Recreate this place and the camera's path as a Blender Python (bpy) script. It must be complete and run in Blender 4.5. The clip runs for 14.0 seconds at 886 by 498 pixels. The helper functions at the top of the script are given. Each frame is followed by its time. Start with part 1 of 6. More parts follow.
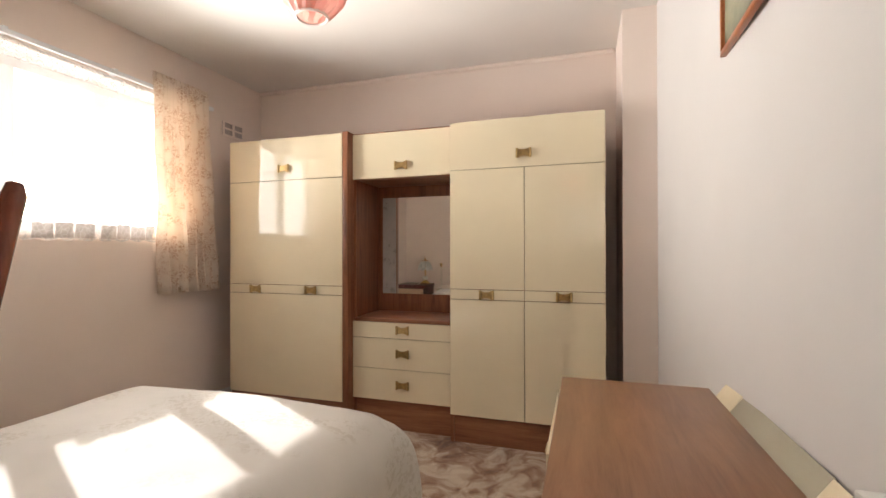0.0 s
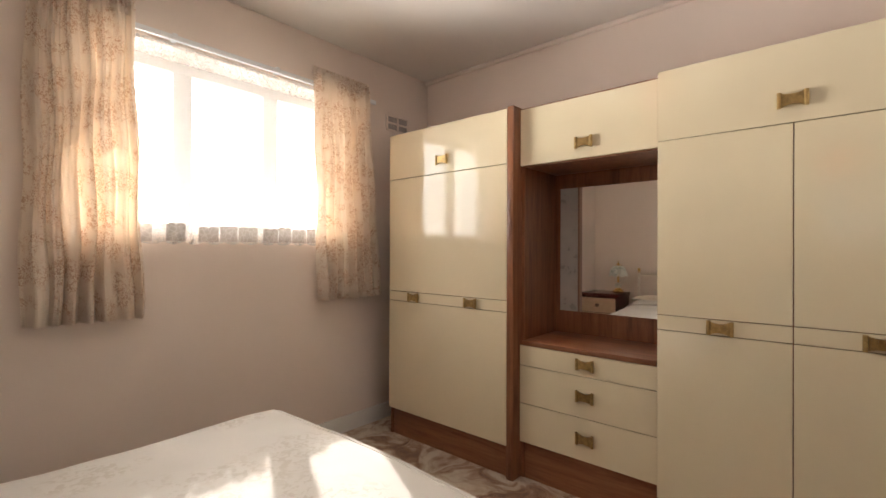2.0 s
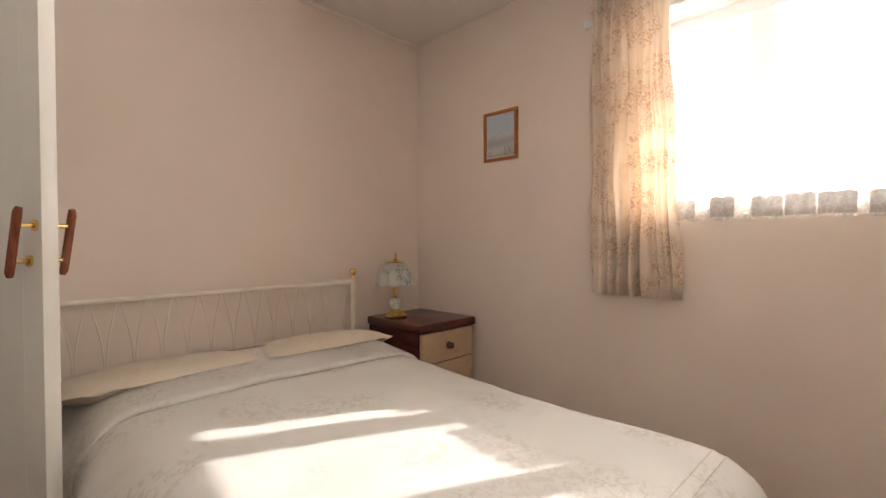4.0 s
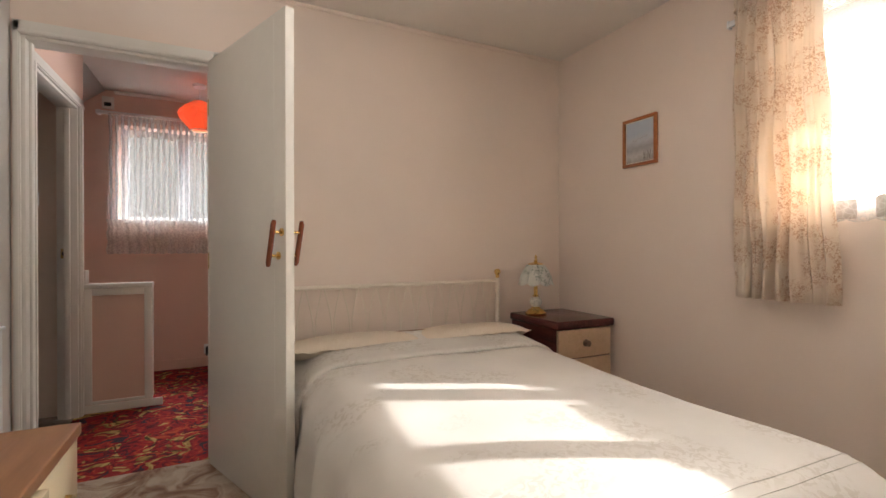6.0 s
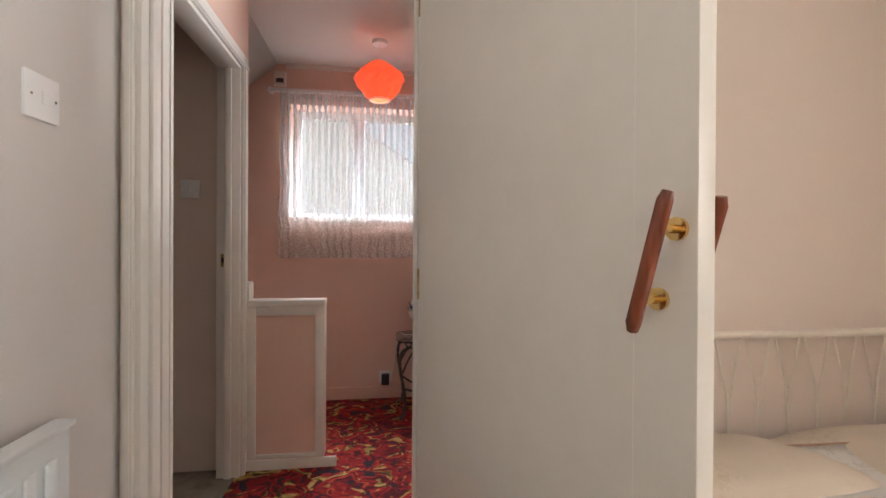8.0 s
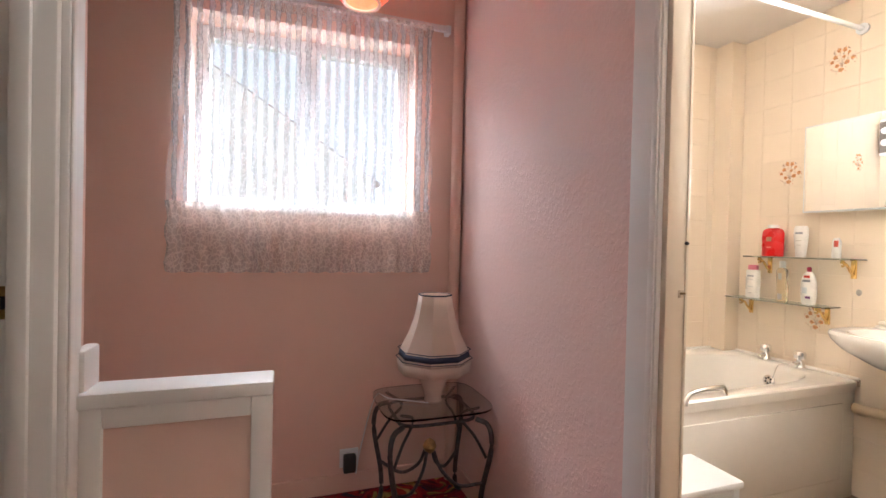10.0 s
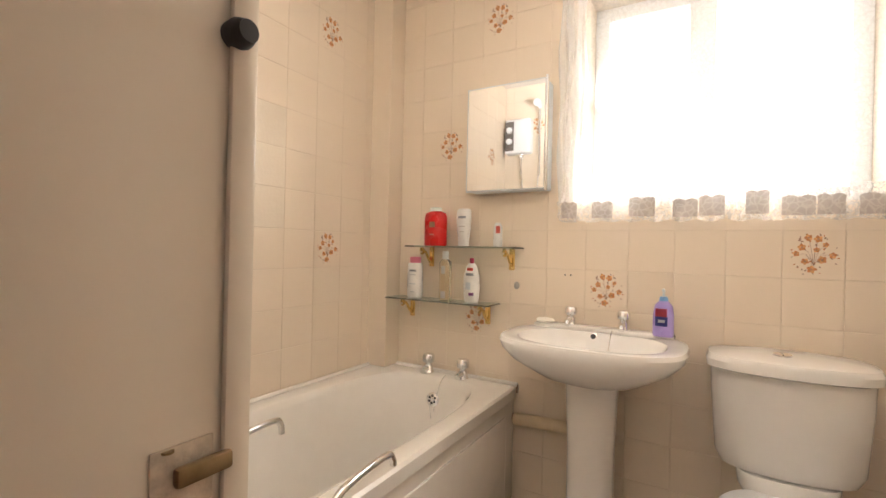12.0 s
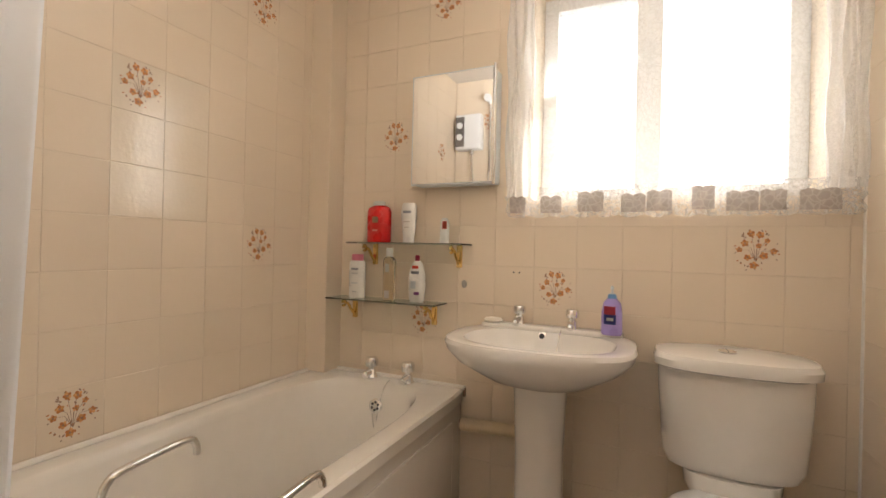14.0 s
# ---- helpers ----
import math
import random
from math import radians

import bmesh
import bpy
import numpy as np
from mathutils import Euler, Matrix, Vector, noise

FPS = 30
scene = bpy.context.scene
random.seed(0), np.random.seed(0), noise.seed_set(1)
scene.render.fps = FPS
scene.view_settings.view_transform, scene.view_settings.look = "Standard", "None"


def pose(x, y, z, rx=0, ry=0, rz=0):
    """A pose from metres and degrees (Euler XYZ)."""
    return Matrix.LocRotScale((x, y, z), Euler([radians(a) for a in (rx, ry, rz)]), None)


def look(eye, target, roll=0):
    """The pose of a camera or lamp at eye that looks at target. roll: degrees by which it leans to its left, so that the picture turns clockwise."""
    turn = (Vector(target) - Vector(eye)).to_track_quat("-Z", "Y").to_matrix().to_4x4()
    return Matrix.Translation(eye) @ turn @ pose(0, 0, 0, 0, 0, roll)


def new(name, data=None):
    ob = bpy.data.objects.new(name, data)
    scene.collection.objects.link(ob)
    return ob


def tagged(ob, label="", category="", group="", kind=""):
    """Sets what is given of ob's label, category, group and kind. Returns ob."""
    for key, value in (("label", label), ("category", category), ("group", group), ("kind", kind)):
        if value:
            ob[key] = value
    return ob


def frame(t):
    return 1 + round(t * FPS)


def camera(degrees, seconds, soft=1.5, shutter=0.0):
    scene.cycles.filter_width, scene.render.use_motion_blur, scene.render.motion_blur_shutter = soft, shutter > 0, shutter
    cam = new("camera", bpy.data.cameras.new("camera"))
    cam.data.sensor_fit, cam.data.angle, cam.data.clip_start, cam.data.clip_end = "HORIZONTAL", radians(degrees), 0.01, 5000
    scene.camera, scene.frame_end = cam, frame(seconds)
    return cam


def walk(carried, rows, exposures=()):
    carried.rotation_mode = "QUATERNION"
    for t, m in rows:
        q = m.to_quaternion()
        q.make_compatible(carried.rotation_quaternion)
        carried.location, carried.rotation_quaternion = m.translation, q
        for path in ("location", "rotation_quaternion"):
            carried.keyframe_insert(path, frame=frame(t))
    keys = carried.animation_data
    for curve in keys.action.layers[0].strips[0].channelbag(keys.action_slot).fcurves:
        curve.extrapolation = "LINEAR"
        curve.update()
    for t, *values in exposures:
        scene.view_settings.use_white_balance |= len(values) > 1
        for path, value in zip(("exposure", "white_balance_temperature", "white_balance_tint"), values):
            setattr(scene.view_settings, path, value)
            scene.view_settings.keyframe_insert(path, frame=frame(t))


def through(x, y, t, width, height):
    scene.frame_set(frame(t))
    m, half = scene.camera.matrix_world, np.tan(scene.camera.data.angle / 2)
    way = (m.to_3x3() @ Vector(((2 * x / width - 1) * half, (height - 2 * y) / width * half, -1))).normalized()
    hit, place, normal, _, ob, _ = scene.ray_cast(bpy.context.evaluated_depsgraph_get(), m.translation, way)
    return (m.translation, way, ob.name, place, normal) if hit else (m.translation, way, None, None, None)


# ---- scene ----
cam = camera(89.1, 14.0)
EXPOSURES = [(0, 0.60, 6500, 10), (0.5, 0.46, 6550, 10), (1.5, 0.34, 6650, 10), (2.5, 0.43, 6700, 10), (3.5, 0.59, 6600, 10), (4.2, 0.60, 6500, 10), (6.5, 0.62, 6550, 10), (7.5, 0.80, 6400, 10), (9.8, 1.32, 6000, 10), (10.2, 1.25, 6000, 10), (10.6, 1.1, 6050, 10), (11.0, 1.0, 6050, 10), (11.5, 0.88, 6050, 10), (12.0, 0.64, 6250, 10), (13.0, 0.24, 6400, 10), (14.0, 0.16, 6500, 10)]
PATH = [
    (0, (0.338, 0.266, 1.1), (-0.26, 2.175, 1.108), -0.1),
    (0.5, (0.361, 0.381, 1.107), (-0.405, 2.229, 1.119), -0.0),
    (1, (0.379, 0.503, 1.116), (-0.478, 2.31, 1.129), 0.1),
    (1.5, (0.306, 0.648, 1.117), (-0.664, 2.397, 1.126), 0.1),
    (2, (0.127, 0.856, 1.132), (-1.184, 2.367, 1.136), 0.2),
    (2.5, (-0.109, 1.13, 1.147), (-1.963, 1.881, 1.121), 0.3),
    (3, (-0.369, 1.44, 1.084), (-2.357, 1.228, 1.076), 0.0),
    (3.5, (-0.311, 1.751, 1.072), (-2.067, 0.793, 1.045), -0.0),
    (4, (-0.141, 2.066, 1.078), (-1.562, 0.659, 1.044), -0.2),
    (4.2, (-0.089, 2.136, 1.078), (-1.425, 0.648, 1.045), -0.5),
    (6.3, (-0.028, 2.344, 1.06), (-0.82, 0.507, 1.055), -0.0),
    (6.5, (-0.027, 2.276, 1.062), (-0.754, 0.413, 1.056), 0.0),
    (7, (0.0, 1.955, 1.071), (-0.515, 0.022, 1.064), 0.0),
    (7.5, (0.051, 1.5, 1.083), (-0.261, -0.475, 1.074), 0.1),
    (7.7, (0.084, 1.307, 1.088), (-0.193, -0.673, 1.08), 0.3),
    (9.8, (0.431, -0.025, 1.156), (-0.064, -1.962, 1.127), 1.2),
    (10, (0.391, -0.154, 1.155), (-0.267, -2.043, 1.131), 1.3),
    (10.5, (0.226, -0.419, 1.139), (-0.879, -2.086, 1.128), 1.6),
    (11, (0.001, -0.665, 1.139), (-1.464, -2.025, 1.135), 1.6),
    (11.5, (-0.241, -0.78, 1.124), (-1.877, -1.93, 1.125), 1.3),
    (12, (-0.397, -0.832, 1.111), (-2.122, -1.844, 1.113), 1.3),
    (12.5, (-0.468, -0.859, 1.11), (-2.243, -1.78, 1.114), 1.3),
    (13, (-0.496, -0.858, 1.105), (-2.293, -1.734, 1.113), 1.3),
    (13.5, (-0.51, -0.856, 1.106), (-2.321, -1.706, 1.112), 1.3),
    (14, (-0.508, -0.848, 1.101), (-2.326, -1.68, 1.105), 1.3),
]
walk(cam, [(t, look(eye, target, roll)) for t, eye, target, roll in PATH], EXPOSURES)

# ---- light ----
world = bpy.data.worlds.new("sky")
scene.world = world
world.use_nodes = True
wt = world.node_tree
sky = wt.nodes.new("ShaderNodeTexSky")
sky.sky_type = "NISHITA"
sky.sun_disc = False
sky.dust_density, sky.air_density = 5.0, 1.0
SUN_DIR = Vector((-1.0, 0.475, 0.63)).normalized()
sky.sun_elevation = math.asin(SUN_DIR.z)
sky.sun_rotation = math.atan2(SUN_DIR.x, SUN_DIR.y)
wt.links.new(sky.outputs["Color"], wt.nodes["Background"].inputs["Color"])
wt.nodes["Background"].inputs["Strength"].default_value = 0.15

sun = new("sun", bpy.data.lights.new("sun", "SUN"))
sun.data.energy, sun.data.angle, sun.data.color = 5.0, radians(0.6), (1.0, 0.97, 0.93)
sun.matrix_world = look(SUN_DIR * 20, (0, 0, 0))


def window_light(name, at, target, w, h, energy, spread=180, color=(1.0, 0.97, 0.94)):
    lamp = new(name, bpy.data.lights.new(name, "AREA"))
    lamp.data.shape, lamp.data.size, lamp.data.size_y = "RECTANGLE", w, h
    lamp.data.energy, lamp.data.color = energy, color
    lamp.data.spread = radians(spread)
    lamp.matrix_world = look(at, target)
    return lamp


# area lamps standing in for daylight at the windows, from sky and ground bounce
window_light("bedroom_sky_light", (-2.46, 1.94, 1.64), (0, 1.94, 1.4), 1.6, 1.0, 21, 150)
# fill added on the room side of the net, aimed up at the ceiling
window_light("bedroom_ceiling_fill", (-2.06, 1.86, 1.33), (-1.06, 1.86, 1.86), 0.80, 0.30, 12.5, 90)
window_light("landing_window_light", (0.30, -2.80, 2.62), (0.30, -1.0, 0.7), 1.2, 0.7, 54, 150, (0.95, 0.97, 1.0))
window_light("bathroom_sky_light", (-2.46, -0.82, 1.72), (0, -0.82, 1.4), 1.0, 1.0, 8, 150, (1.0, 0.975, 0.955))
# the same added fill inside the bathroom net
window_light("bathroom_ceiling_fill", (-2.02, -0.82, 1.60), (-1.05, -1.02, 2.15), 0.80, 0.34, 13, 92, (1.0, 0.975, 0.955))

# ---- rooms, in metres ----
W, E, S, N, TOP = -2.17, 0.79, -0.18, 3.32, 2.38      # bedroom
LW, LE, LN, LS = -0.42, 0.80, -0.28, -2.25            # landing
BE, BN, BS = -0.476, -0.29, -2.215                     # bathroom


# ---- building blocks ----
def obj_mesh(name, bm, material, parent=None, label="", smooth=False):
    me = bpy.data.meshes.new(name)
    bm.normal_update()
    bm.to_mesh(me)
    bm.free()
    for m in material if isinstance(material, (list, tuple)) else [material]:
        me.materials.append(m)
    if smooth:
        me.polygons.foreach_set("use_smooth", [max(abs(c) for c in p.normal) < 0.99995 for p in me.polygons])
        me.set_sharp_from_angle(angle=radians(38))
    ob = new(name, me)
    if parent is not None:
        ob.parent = parent
    if label:
        ob["label"] = label
    return ob


def part(name, bm, material, parent, label="", smooth=True):
    return obj_mesh(name, bm, material, parent, label, smooth)


def thing(name, label, category, at=(0, 0, 0), rz=0, group=""):
    ob = new(name)
    ob.matrix_world = pose(*at, 0, 0, rz)
    ob.empty_display_size = 0.05
    return tagged(ob, label, category, group)


def structure(name, bm, material, label="", category="", smooth=False):
    return tagged(obj_mesh(name, bm, material, None, "", smooth), label, category, "", "structure")


def box(x0, x1, y0, y1, z0, z1, bm=None, r=0.0, seg=2, mat=0):
    bm = bm or bmesh.new()
    vs = [bm.verts.new((x, y, z)) for x in (x0, x1) for y in (y0, y1) for z in (z0, z1)]
    fs = []
    for q in ((0, 1, 3, 2), (4, 6, 7, 5), (0, 4, 5, 1), (2, 3, 7, 6), (0, 2, 6, 4), (1, 5, 7, 3)):
        f = bm.faces.new([vs[i] for i in q])
        f.material_index = mat
        fs.append(f)
    if r:
        es = list({e for f in fs for e in f.edges})
        out = bmesh.ops.bevel(bm, geom=es, offset=r, segments=seg, affect="EDGES", profile=0.5)
        for f in out["faces"]:
            f.material_index = mat
    bm.normal_update()
    for f in bm.faces:
        if max(abs(f.normal.x), abs(f.normal.y), abs(f.normal.z)) > 0.9995:
            for e in f.edges:
                e.smooth = False
    return bm


def boxes(*rows, r=0.0):
    bm = bmesh.new()
    for row in rows:
        box(*row, bm=bm, r=r)
    return bm


def lathe(profile, seg=24, c=(0, 0, 0), bm=None, squash=(1, 1), mat=0, wave=None):
    bm = bm or bmesh.new()
    rings = []
    for r, z in profile:
        ring = []
        for k in range(seg):
            a = 2 * math.pi * k / seg
            w = wave(a, z) if wave else 1.0
            ring.append(bm.verts.new((c[0] + r * w * squash[0] * math.cos(a), c[1] + r * w * squash[1] * math.sin(a), c[2] + z)))
        rings.append(ring)
    for a, b in zip(rings, rings[1:]):
        for k in range(seg):
            f = bm.faces.new((a[k], a[(k + 1) % seg], b[(k + 1) % seg], b[k]))
            f.material_index = mat
    for ring, flip in ((rings[0], True), (rings[-1], False)):
        f = bm.faces.new(ring[::-1] if flip else ring)
        f.material_index = mat
    return bm


def tube(points, r, seg=10, bm=None, mat=0, cap=True):
    bm = bm or bmesh.new()
    pts = [Vector(p) for p in points]
    rings, up = [], Vector((0, 0, 1))
    for i, p in enumerate(pts):
        d = (pts[min(i + 1, len(pts) - 1)] - pts[max(i - 1, 0)]).normalized()
        side = d.cross(up)
        if side.length < 1e-3:
            side = d.cross(Vector((0, 1, 0)))
        side.normalize()
        over = side.cross(d).normalized()
        rr = r[i] if isinstance(r, (list, tuple)) else r
        rings.append([bm.verts.new(p + rr * (math.cos(2 * math.pi * k / seg) * side + math.sin(2 * math.pi * k / seg) * over)) for k in range(seg)])
    for a, b in zip(rings, rings[1:]):
        for k in range(seg):
            f = bm.faces.new((a[k], b[k], b[(k + 1) % seg], a[(k + 1) % seg]))
            f.material_index = mat
    if cap:
        bm.faces.new(rings[0]).material_index = mat
        bm.faces.new(rings[-1][::-1]).material_index = mat
    return bm


def arc(c, r, a0, a1, n, plane="xz"):
    out = []
    for k in range(n + 1):
        a = radians(a0 + (a1 - a0) * k / n)
        u, v = r * math.cos(a), r * math.sin(a)
        out.append((c[0] + u, c[1], c[2] + v) if plane == "xz" else (c[0] + u, c[1] + v, c[2]) if plane == "xy" else (c[0], c[1] + u, c[2] + v))
    return out


def spline(points, n=6):
    """A smooth run of points through the given ones."""
    p = [Vector(q) for q in points]
    p = [2 * p[0] - p[1]] + p + [2 * p[-1] - p[-2]]
    out = []
    for i in range(1, len(p) - 2):
        for k in range(n):
            t = k / n
            out.append(0.5 * ((2 * p[i]) + (p[i + 1] - p[i - 1]) * t + (2 * p[i - 1] - 5 * p[i] + 4 * p[i + 1] - p[i + 2]) * t * t + (3 * p[i] - p[i - 1] - 3 * p[i + 1] + p[i + 2]) * t ** 3))
    return out + [p[-2]]


def sheet(fn, nu, nv, bm=None, mat=0):
    """A grid surface: fn(u, v) with u and v from 0 to 1."""
    bm = bm or bmesh.new()
    g = [[bm.verts.new(fn(i / nu, j / nv)) for j in range(nv + 1)] for i in range(nu + 1)]
    for i in range(nu):
        for j in range(nv):
            bm.faces.new((g[i][j], g[i + 1][j], g[i + 1][j + 1], g[i][j + 1])).material_index = mat
    return bm


def thick(ob, t, offset=0.0):
    m = ob.modifiers.new("cloth_thickness", "SOLIDIFY")
    m.thickness, m.offset = t, offset
    return ob


def wall_with_hole(axis, c0, c1, a0, a1, z0, z1, h0, h1, hz0, hz1, bm=None):
    """A wall slab with one opening. axis 'x': the slab lies between x=c0 and c1 and runs along y."""
    bm = bm or bmesh.new()
    rows = [(a0, h0, z0, z1), (h1, a1, z0, z1), (h0, h1, hz1, z1)]
    if hz0 > z0:
        rows.append((h0, h1, z0, hz0))
    for b0, b1, q0, q1 in rows:
        if b1 - b0 > 1e-4 and q1 - q0 > 1e-4:
            if axis == "x":
                box(c0, c1, b0, b1, q0, q1, bm=bm)
            else:
                box(b0, b1, c0, c1, q0, q1, bm=bm)
    return bm


# ---- materials ----
def nodes_of(name):
    m = bpy.data.materials.new(name)
    m.use_nodes = True
    t = m.node_tree
    return m, t, t.nodes["Principled BSDF"]


def add(t, kind, **values):
    n = t.nodes.new(kind)
    for k, v in values.items():
        n.inputs[k].default_value = v
    return n


def coords(t, scale=(1, 1, 1), rot=(0, 0, 0)):
    tc = t.nodes.new("ShaderNodeTexCoord")
    mp = t.nodes.new("ShaderNodeMapping")
    mp.inputs["Scale"].default_value, mp.inputs["Rotation"].default_value = scale, [radians(a) for a in rot]
    t.links.new(tc.outputs["Object"], mp.inputs["Vector"])
    return mp.outputs["Vector"]


def ramp(t, fac, stops, linear=True):
    n = t.nodes.new("ShaderNodeValToRGB")
    n.color_ramp.interpolation = "LINEAR" if linear else "CONSTANT"
    el = n.color_ramp.elements
    while len(el) < len(stops):
        el.new(0.5)
    for e, (p, c) in zip(el, stops):
        e.position, e.color = p, (*c, 1) if len(c) == 3 else c
    t.links.new(fac, n.inputs["Fac"])
    return n.outputs["Color"]


def bump(t, b, height, strength, distance=0.01):
    n = add(t, "ShaderNodeBump", Strength=strength, Distance=distance)
    t.links.new(height, n.inputs["Height"])
    t.links.new(n.outputs["Normal"], b.inputs["Normal"])
    return n


def tint(c, k):
    return tuple(min(1.0, v * k) for v in c)


def plain(name, color, rough=0.5, metal=0.0, vary=0.06, scale=14.0, bumpy=0.0, bump_scale=200.0, coat=0.0, spec=0.5):
    """Paint, metal or plastic, with faint large and fine variation."""
    m, t, b = nodes_of(name)
    v = coords(t)
    big = add(t, "ShaderNodeTexNoise", Scale=scale, Detail=4.0)
    t.links.new(v, big.inputs["Vector"])
    t.links.new(ramp(t, big.outputs["Fac"], [(0.3, tint(color, 1 - vary)), (0.7, tint(color, 1 + vary))]), b.inputs["Base Color"])
    rr = add(t, "ShaderNodeMapRange", **{"From Min": 0.3, "From Max": 0.7, "To Min": max(0.02, rough * 0.85), "To Max": min(1, rough * 1.15)})
    t.links.new(big.outputs["Fac"], rr.inputs["Value"])
    t.links.new(rr.outputs["Result"], b.inputs["Roughness"])
    b.inputs["Metallic"].default_value = metal
    b.inputs["Coat Weight"].default_value = coat
    b.inputs["Specular IOR Level"].default_value = spec
    if bumpy:
        fine = add(t, "ShaderNodeTexNoise", Scale=bump_scale, Detail=3.0)
        t.links.new(v, fine.inputs["Vector"])
        bump(t, b, fine.outputs["Fac"], bumpy, 0.002)
    return m


def wood(name, dark, light, axis="z", scale=1.0, rough=0.35, stretch=14.0):
    m, t, b = nodes_of(name)
    s = {"x": (1, stretch, stretch), "y": (stretch, 1, stretch), "z": (stretch, stretch, 1)}[axis]
    v = coords(t, tuple(q * scale for q in s))
    n1 = add(t, "ShaderNodeTexNoise", Scale=2.2, Detail=6.0, Roughness=0.62, Distortion=0.8)
    n2 = add(t, "ShaderNodeTexNoise", Scale=14.0, Detail=3.0, Roughness=0.7)
    for n in (n1, n2):
        t.links.new(v, n.inputs["Vector"])
    mx = t.nodes.new("ShaderNodeMath")
    mx.operation = "MULTIPLY_ADD"
    mx.inputs[1].default_value = 0.3
    t.links.new(n2.outputs["Fac"], mx.inputs[0])
    t.links.new(n1.outputs["Fac"], mx.inputs[2])
    mid = tuple((a + c) / 2 for a, c in zip(dark, light))
    t.links.new(ramp(t, mx.outputs[0], [(0.42, dark), (0.62, mid), (0.85, light)]), b.inputs["Base Color"])
    b.inputs["Roughness"].default_value = rough
    bump(t, b, mx.outputs[0], 0.06, 0.003)
    return m


def wallpaper(name, color, dots=0.0, vary=0.035):
    """Painted lining paper: broad patches of wear, fine grain, and a raised pattern where dots is over 0."""
    m, t, b = nodes_of(name)
    v = coords(t)
    big = add(t, "ShaderNodeTexNoise", Scale=1.6, Detail=5.0)
    t.links.new(v, big.inputs["Vector"])
    t.links.new(ramp(t, big.outputs["Fac"], [(0.3, tint(color, 1 - vary)), (0.7, tint(color, 1 + vary))]), b.inputs["Base Color"])
    b.inputs["Roughness"].default_value = 0.62 if not dots else 0.5
    fine = add(t, "ShaderNodeTexNoise", Scale=160.0, Detail=4.0)
    t.links.new(v, fine.inputs["Vector"])
    if dots:
        vo = add(t, "ShaderNodeTexNoise", Scale=64.0, Detail=2.5, Distortion=0.6)
        t.links.new(coords(t, (1, 1, 0.8), (0, 0, 0)), vo.inputs["Vector"])
        bump(t, b, ramp(t, vo.outputs["Fac"], [(0.47, (0, 0, 0)), (0.60, (1, 1, 1))]), dots, 0.0035)
    else:
        bump(t, b, fine.outputs["Fac"], 0.12, 0.002)
    return m


def mix_rgb(t, fac, a, c):
    n = t.nodes.new("ShaderNodeMix")
    n.data_type = "RGBA"
    for sock, val in ((n.inputs[0], fac), (n.inputs[6], a), (n.inputs[7], c)):
        if isinstance(val, (int, float)):
            sock.default_value = val
        elif isinstance(val, tuple):
            sock.default_value = (*val, 1)
        else:
            t.links.new(val, sock)
    return n.outputs[2]


def pile_carpet(name, stops, scale, warp, rough=0.95):
    m, t, b = nodes_of(name)
    v = coords(t)
    w = add(t, "ShaderNodeTexNoise", Scale=scale * 0.8, Detail=2.0)
    t.links.new(v, w.inputs["Vector"])
    va = t.nodes.new("ShaderNodeVectorMath")
    va.operation = "MULTIPLY_ADD"
    va.inputs[1].default_value = (warp, warp, warp)
    t.links.new(w.outputs["Color"], va.inputs[0])
    t.links.new(v, va.inputs[2])
    p = add(t, "ShaderNodeTexNoise", Scale=scale, Detail=3.5, Roughness=0.55, Distortion=1.6)
    t.links.new(va.outputs[0], p.inputs["Vector"])
    fine = add(t, "ShaderNodeTexNoise", Scale=420.0, Detail=2.0)
    t.links.new(v, fine.inputs["Vector"])
    col = ramp(t, p.outputs["Fac"], stops)
    dark = ramp(t, fine.outputs["Fac"], [(0.3, (0.62, 0.62, 0.62)), (0.65, (1, 1, 1))])
    mul = t.nodes.new("ShaderNodeMix")
    mul.data_type, mul.blend_type = "RGBA", "MULTIPLY"
    mul.inputs[0].default_value = 1.0
    t.links.new(col, mul.inputs[6])
    t.links.new(dark, mul.inputs[7])
    t.links.new(mul.outputs[2], b.inputs["Base Color"])
    b.inputs["Roughness"].default_value = rough
    b.inputs["Sheen Weight"].default_value = 0.2
    bump(t, b, fine.outputs["Fac"], 0.7, 0.006)
    return m


